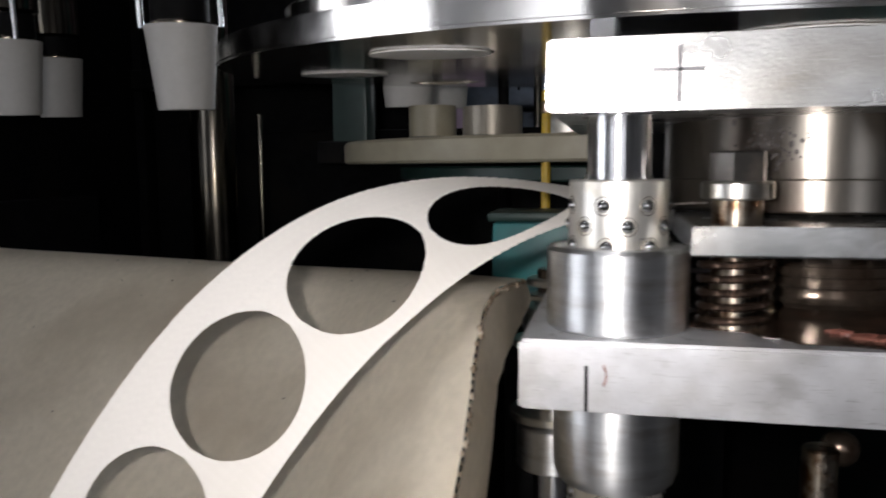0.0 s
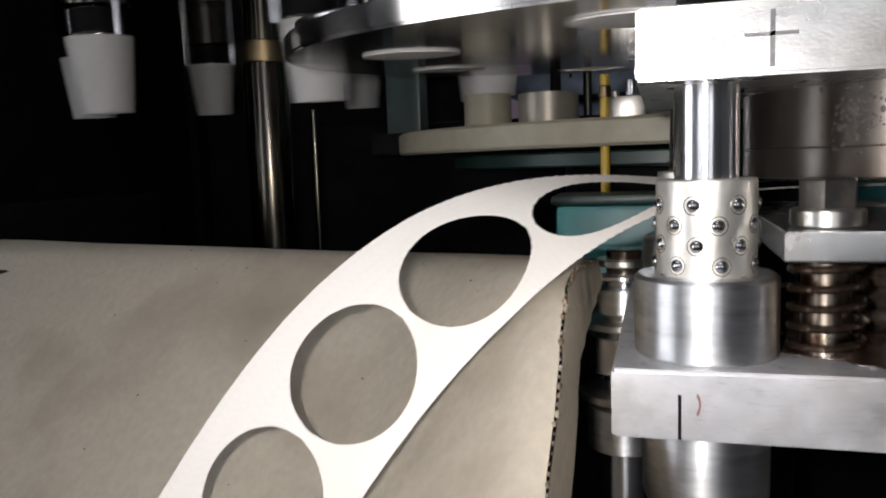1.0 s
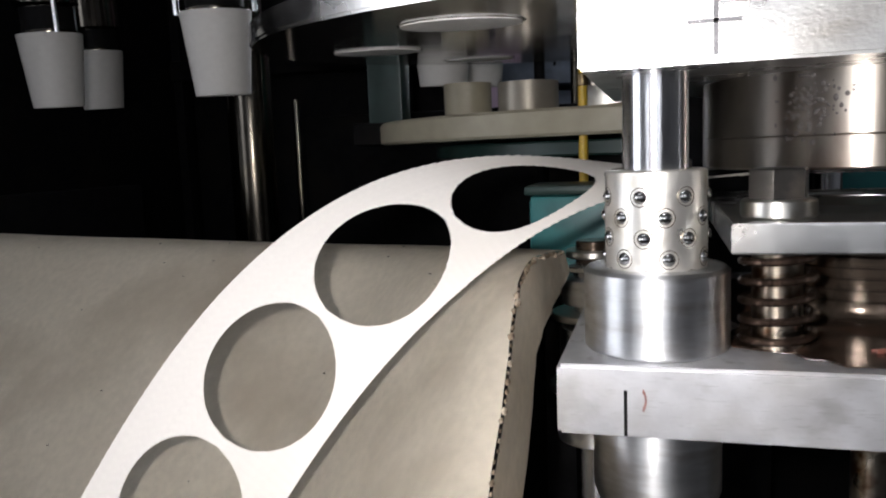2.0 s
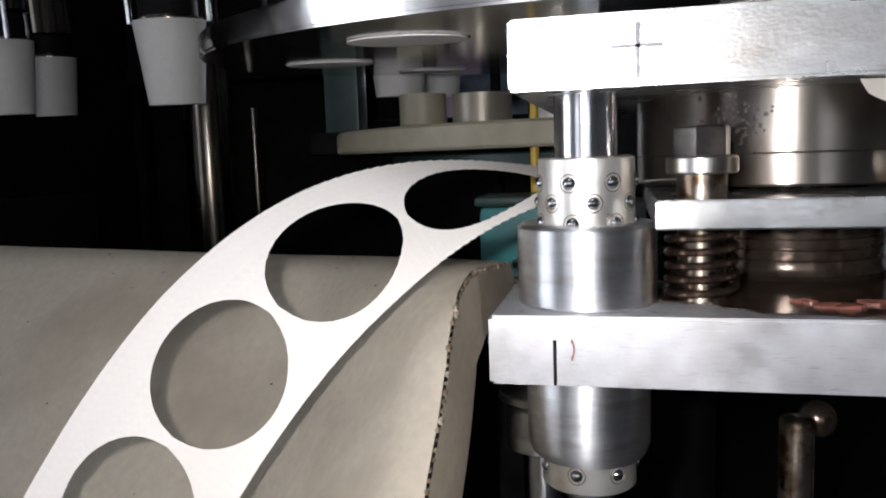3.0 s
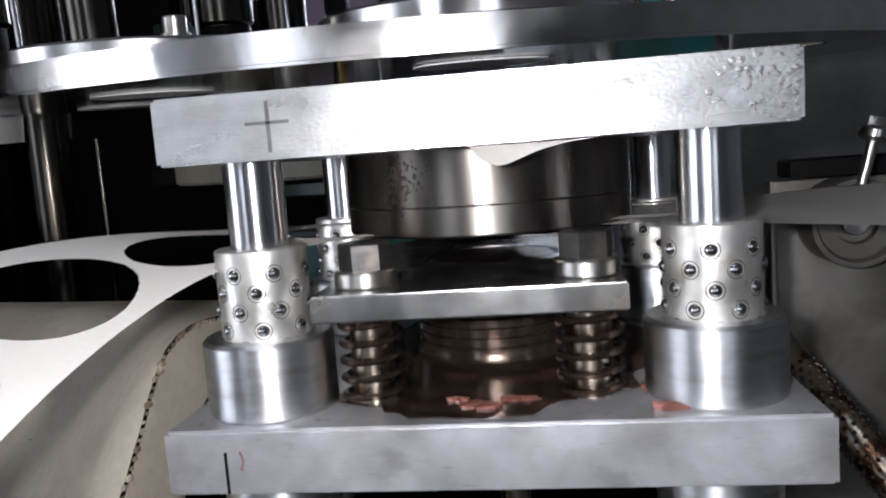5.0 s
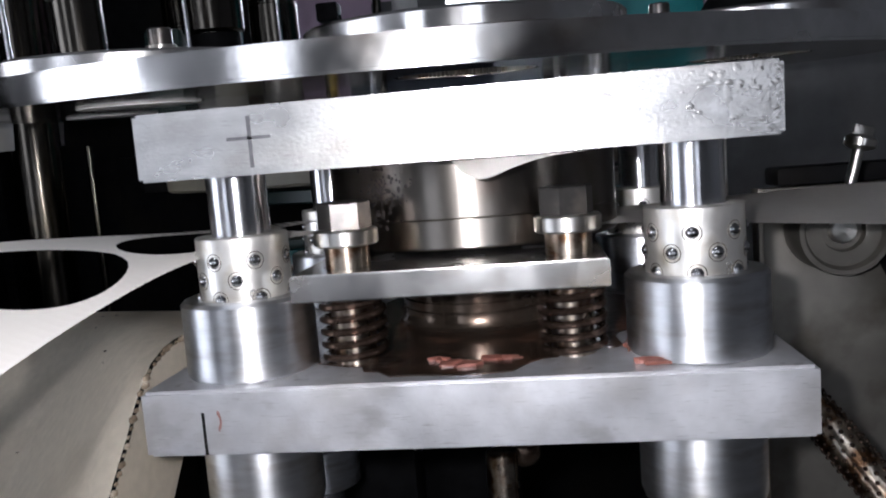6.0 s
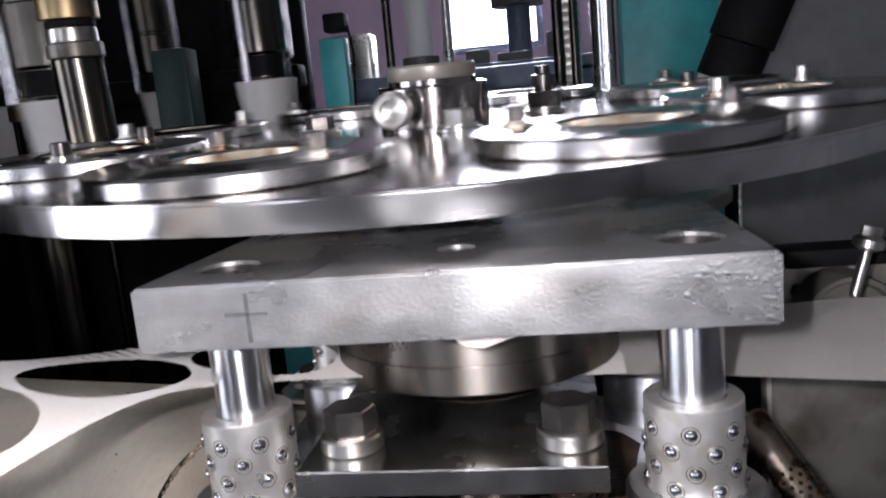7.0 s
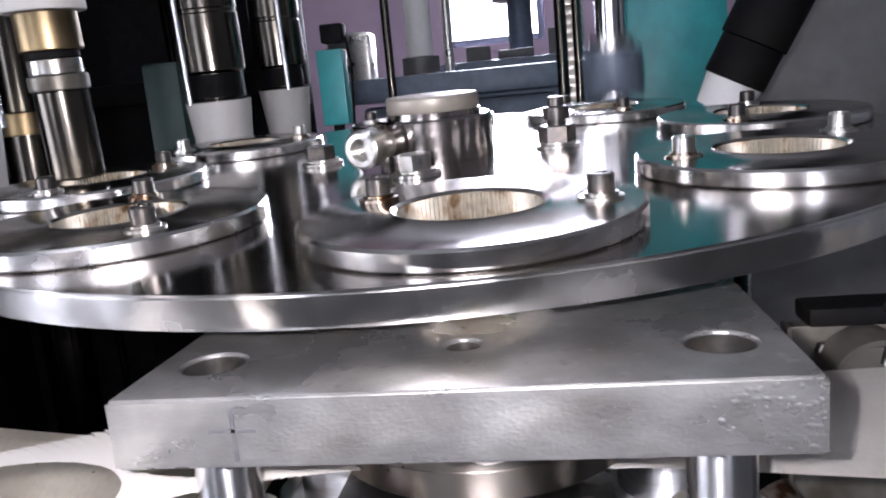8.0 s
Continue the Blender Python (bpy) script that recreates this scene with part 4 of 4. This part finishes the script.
    guard = thing("sheet_guard", pose(0.82, 1.08, 0.0), "dark grey sheet-metal machine guard", "panel")
    part("panel", box(0.7, 0.03, 1.75, 0.005, at=(0, 0, 0.875)), M_GREY, guard)
    part("flange", box(0.006, 0.05, 1.75, 0.001, at=(-0.353, 0, 0.875)), M_RING, guard, "bare bright edge")
    post = thing("chrome_post", pose(0.251, 0.90, 0.0), "bright chromed vertical post", "post")
    part("shaft", cyl(0.021, 1.7), M_CHROME, post)
    part("flange", cyl(0.045, 0.012), M_RING, post).location = (0, 0, 1.06)
    for x, y, r, lab in ((0.19, 1.30, 0.011, "slim dark vertical rod"), (0.222, 1.33, 0.009, "slim dark vertical rod"), (-0.123, 1.19, 0.008, "slim dark vertical rod")):
        g = thing("guide_rod", pose(x, y, 0.0), f"{lab} behind the indexing table", "rod", "slim rods behind the table")
        part("shaft", cyl(r, 1.75, 16), M_DARKSTEEL, g)
        part("foot", cyl(r * 2.2, 0.03, 20), M_BLACK, g)
    ribs = thing("ribbed_column", pose(0.215, 1.42, 0.0), "pale ribbed machine column", "column")
    part("core", box(0.045, 0.05, 1.75, 0.004, at=(0, 0, 0.875)), M_BEIGE, ribs)
    first = None
    for i in range(30):
        m = pose(0, -0.027, 1.0 + 0.018 * i)
        if first is None:
            first = part("rib", box(0.047, 0.006, 0.009, 0.001), M_RING, ribs)
            first.matrix_local = m
        else:
            again("rib", first, ribs, m)
    tb = thing("sensor_box", pose(-0.14, 0.86, 0.62), "small teal sensor box on a post with a black camera", "sensor")
    part("post", cyl(0.008, 0.49, 16), M_BLACK, tb)
    part("box", box(0.038, 0.03, 0.105, 0.003, at=(0, 0, 0.532)), M_TEAL, tb)
    part("black_head", box(0.032, 0.03, 0.026, 0.003, at=(0.006, 0, 0.606)), M_BLACK, tb)
    part("cable", tube_along([(0.024, -0.006, 0.6), (0.03, -0.01, 0.56), (0.027, -0.008, 0.52), (0.022, 0.0, 0.47)], 0.0018, 8), M_BLACK, tb)
    sp = thing("press_spindle", pose(-0.218, 0.385, 0.0) @ pose(0, 0, 0, 3.43, 0, 0), "steel pressing spindle with a brass sleeve over the table", "machine part")
    prof = (("column", 0.0205, 1.112, 1.180, M_DARKSTEEL), ("lower_ring", 0.0225, 1.1805, 1.192, M_BRACKET), ("middle_ring", 0.020, 1.1925, 1.204, M_RING), ("black_ring", 0.0195, 1.2045, 1.210, M_BLACK), ("brass_sleeve", 0.0235, 1.2105, 1.239, M_BRASS), ("flange", 0.031, 1.2395, 1.249, M_CUP), ("upper_flange", 0.027, 1.2565, 1.267, M_CUP), ("upper_column", 0.02, 1.2675, 1.6, M_DARKSTEEL))
    for name, r, z0, z1, mat in prof:
        part(name, cyl(r, z1 - z0, 40, 0.0008), mat, sp).location = (0, 0.0225, z0 - 0.025)
    part("arm_plate", box(0.2, 0.05, 0.007, 0.002, at=(-0.03, 0.0225, 1.2279)), M_RING, sp, "flat bright arm plate")
    gb = thing("grey_arm_block", pose(-0.33, 0.74, 1.0), "dull dark green arm block behind the table", "machine part")
    part("body", box(0.05, 0.04, 0.2, 0.006, at=(0, 0, 0.1)), M_DARKGREEN, gb)
    part("foot", box(0.09, 0.06, 0.03, 0.004, at=(0, 0, 0.0)), M_BLACK, gb)
    # the far end of the hall
    far = thing("far_machine", pose(-0.17, 1.95, 0.0), "grey and white forming machine far behind", "machine")
    part("table", box(0.6, 0.5, 0.06, 0.01, at=(0.1, 0, 1.16)), M_MUG, far)
    part("base", box(0.5, 0.4, 1.12, 0.02, at=(0.1, 0, 0.56)), M_MUG, far)
    part("white_drum", cyl(0.035, 0.2), M_WHITE, far, "white drum").location = (0.0, -0.1, 1.24)
    part("drum_stand", cyl(0.05, 0.048), M_GREY, far).location = (0.0, -0.1, 1.1905)
    part("tall_post", cyl(0.018, 0.7), M_RING, far).location = (-0.05, 0.1, 1.1905)
    part("tall_post", cyl(0.014, 0.7), M_RING, far).location = (0.05, 0.12, 1.1905)
    part("arm", box(0.22, 0.04, 0.03, 0.004, at=(-0.02, 0.11, 1.46)), M_GREY, far)
    part("bright_cover", box(0.12, 0.1, 0.14, 0.01, at=(-0.22, 0.05, 1.2605)), M_RING, far)
    far = thing("far_workbench", pose(0.08, 2.6, 0.0), "cluttered blue-grey workbench under the bright window", "bench")
    part("top", box(0.7, 0.4, 0.04, 0.008, at=(0, 0, 1.22)), M_MUG, far)
    part("cabinet", box(0.6, 0.35, 1.19, 0.01, at=(0, 0, 0.6)), M_MUG, far)
    for x, y, sx, sz in ((-0.15, -0.1, 0.08, 0.05), (-0.02, -0.12, 0.12, 0.03), (0.12, -0.08, 0.06, 0.09)):
        part("clutter_box", box(sx, 0.07, sz, 0.004, at=(x, y, 1.2405 + sz / 2)), M_GREY, far)
    stand = thing("far_stand", pose(0.06, 3.1, 0.0), "dark pedestal stand before the window", "stand")
    part("pillar", cyl(0.05, 1.5), M_MUG, stand)
    part("head", cyl(0.11, 0.04), M_GREY, stand).location = (0, 0, 1.501)
    part("knob", cyl(0.05, 0.07), M_MUG, stand).location = (0, 0, 1.542)


def plunger():
    p = thing("plunger", pose(0.251, 0.90, 1.28), "dark rubber plunger sleeve sliding on the chromed post", "machine part")
    part("sleeve", lathe([(0.0225, 0), (0.039, 0), (0.041, 0.003), (0.041, 0.062), (0.038, 0.066), (0.0225, 0.066)], 40, closed=True), M_MUG, p)
    part("collar", lathe([(0.0225, 0.0665), (0.03, 0.0665), (0.03, 0.08), (0.0225, 0.08)], 32, closed=True), M_RING, p)
    return p


def gripper():
    p = thing("cup_gripper", pose(0.402, 0.80, 1.12, 6, 26, 0), "tilted grey cup gripper with a black band", "machine part")
    part("body", cyl(0.042, 0.3, 40), M_BLACK, p).location = (0, 0, 0.03)
    part("band", cyl(0.039, 0.05, 40), M_BLACK, p).location = (0, 0, -0.021)
    part("cup", lathe([(0.036, -0.0215), (0.031, -0.06), (0.0295, -0.06), (0.0345, -0.0215)], 40, closed=True), M_WHITE, p, "white paper cup")
    return p


PLUNGER = plunger()
GRIPPER = gripper()
surroundings()


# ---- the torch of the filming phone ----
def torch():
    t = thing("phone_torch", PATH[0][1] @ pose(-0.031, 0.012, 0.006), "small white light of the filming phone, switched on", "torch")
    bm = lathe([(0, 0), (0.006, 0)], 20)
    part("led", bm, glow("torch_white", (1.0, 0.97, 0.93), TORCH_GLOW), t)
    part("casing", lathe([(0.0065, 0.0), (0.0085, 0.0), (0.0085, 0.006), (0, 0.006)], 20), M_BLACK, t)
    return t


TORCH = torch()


def motions():
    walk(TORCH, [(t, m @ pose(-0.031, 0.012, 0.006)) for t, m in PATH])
    walk(SHOE, [(t, pose(0, 0, press(t))) for t in TIMES])
    lift = lambda t: min(STRIPPER_LOW, 0.9585 - press(t))
    walk(STRIPPER, [(t, pose(0, 0, lift(t))) for t in TIMES])
    for c, x, y, k in COILS:
        walk(c, [(t, pose(x, y, 0.0018 + (lift(t) - 0.0112 - 0.009) * k / (TURNS - 1), rz=x * 1000)) for t in TIMES])
    for c, x, y in CAGES:
        walk(c, [(t, pose(x, y, 0.9615 + 0.5 * (press(t) - 0.889))) for t in TIMES])
    walk(WEB, [(t, pose(0, 0, 0.9604 + 0.004 * math.cos(2 * math.pi * (t - 0.05) / CYCLE))) for t in TIMES])
    curves = [web_curve(t) for t in TIMES]
    gone = [PITCH * steps(t, 0.4636, 0.795, 0.4) + web_state(t)[4] for t in TIMES]
    for ob, s in WEB_ITEMS:
        walk(ob, [(TIMES[i], web_at(curves[i], min(s + gone[i], 0.98))) for i in range(81)])
    walk(PLUNGER, [(t, pose(0.251, 0.90, z)) for t, z in ((0, 1.28), (7.15, 1.28), (7.3, 1.14), (7.42, 1.28), (7.86, 1.28), (8, 1.103))])
    walk(GRIPPER, [(t, pose(0.402, 0.80, 1.12 + 0.01 * math.sin(2 * math.pi * t / CYCLE), 6, 27 + 5 * math.sin(2 * math.pi * t / CYCLE + 1), 0)) for t in TIMES])
    walk(TABLE, [(t, table_pose(t)) for t in TIMES])
    walk(TURRET, [(t, turret_pose(t)) for t in TIMES])


motions()
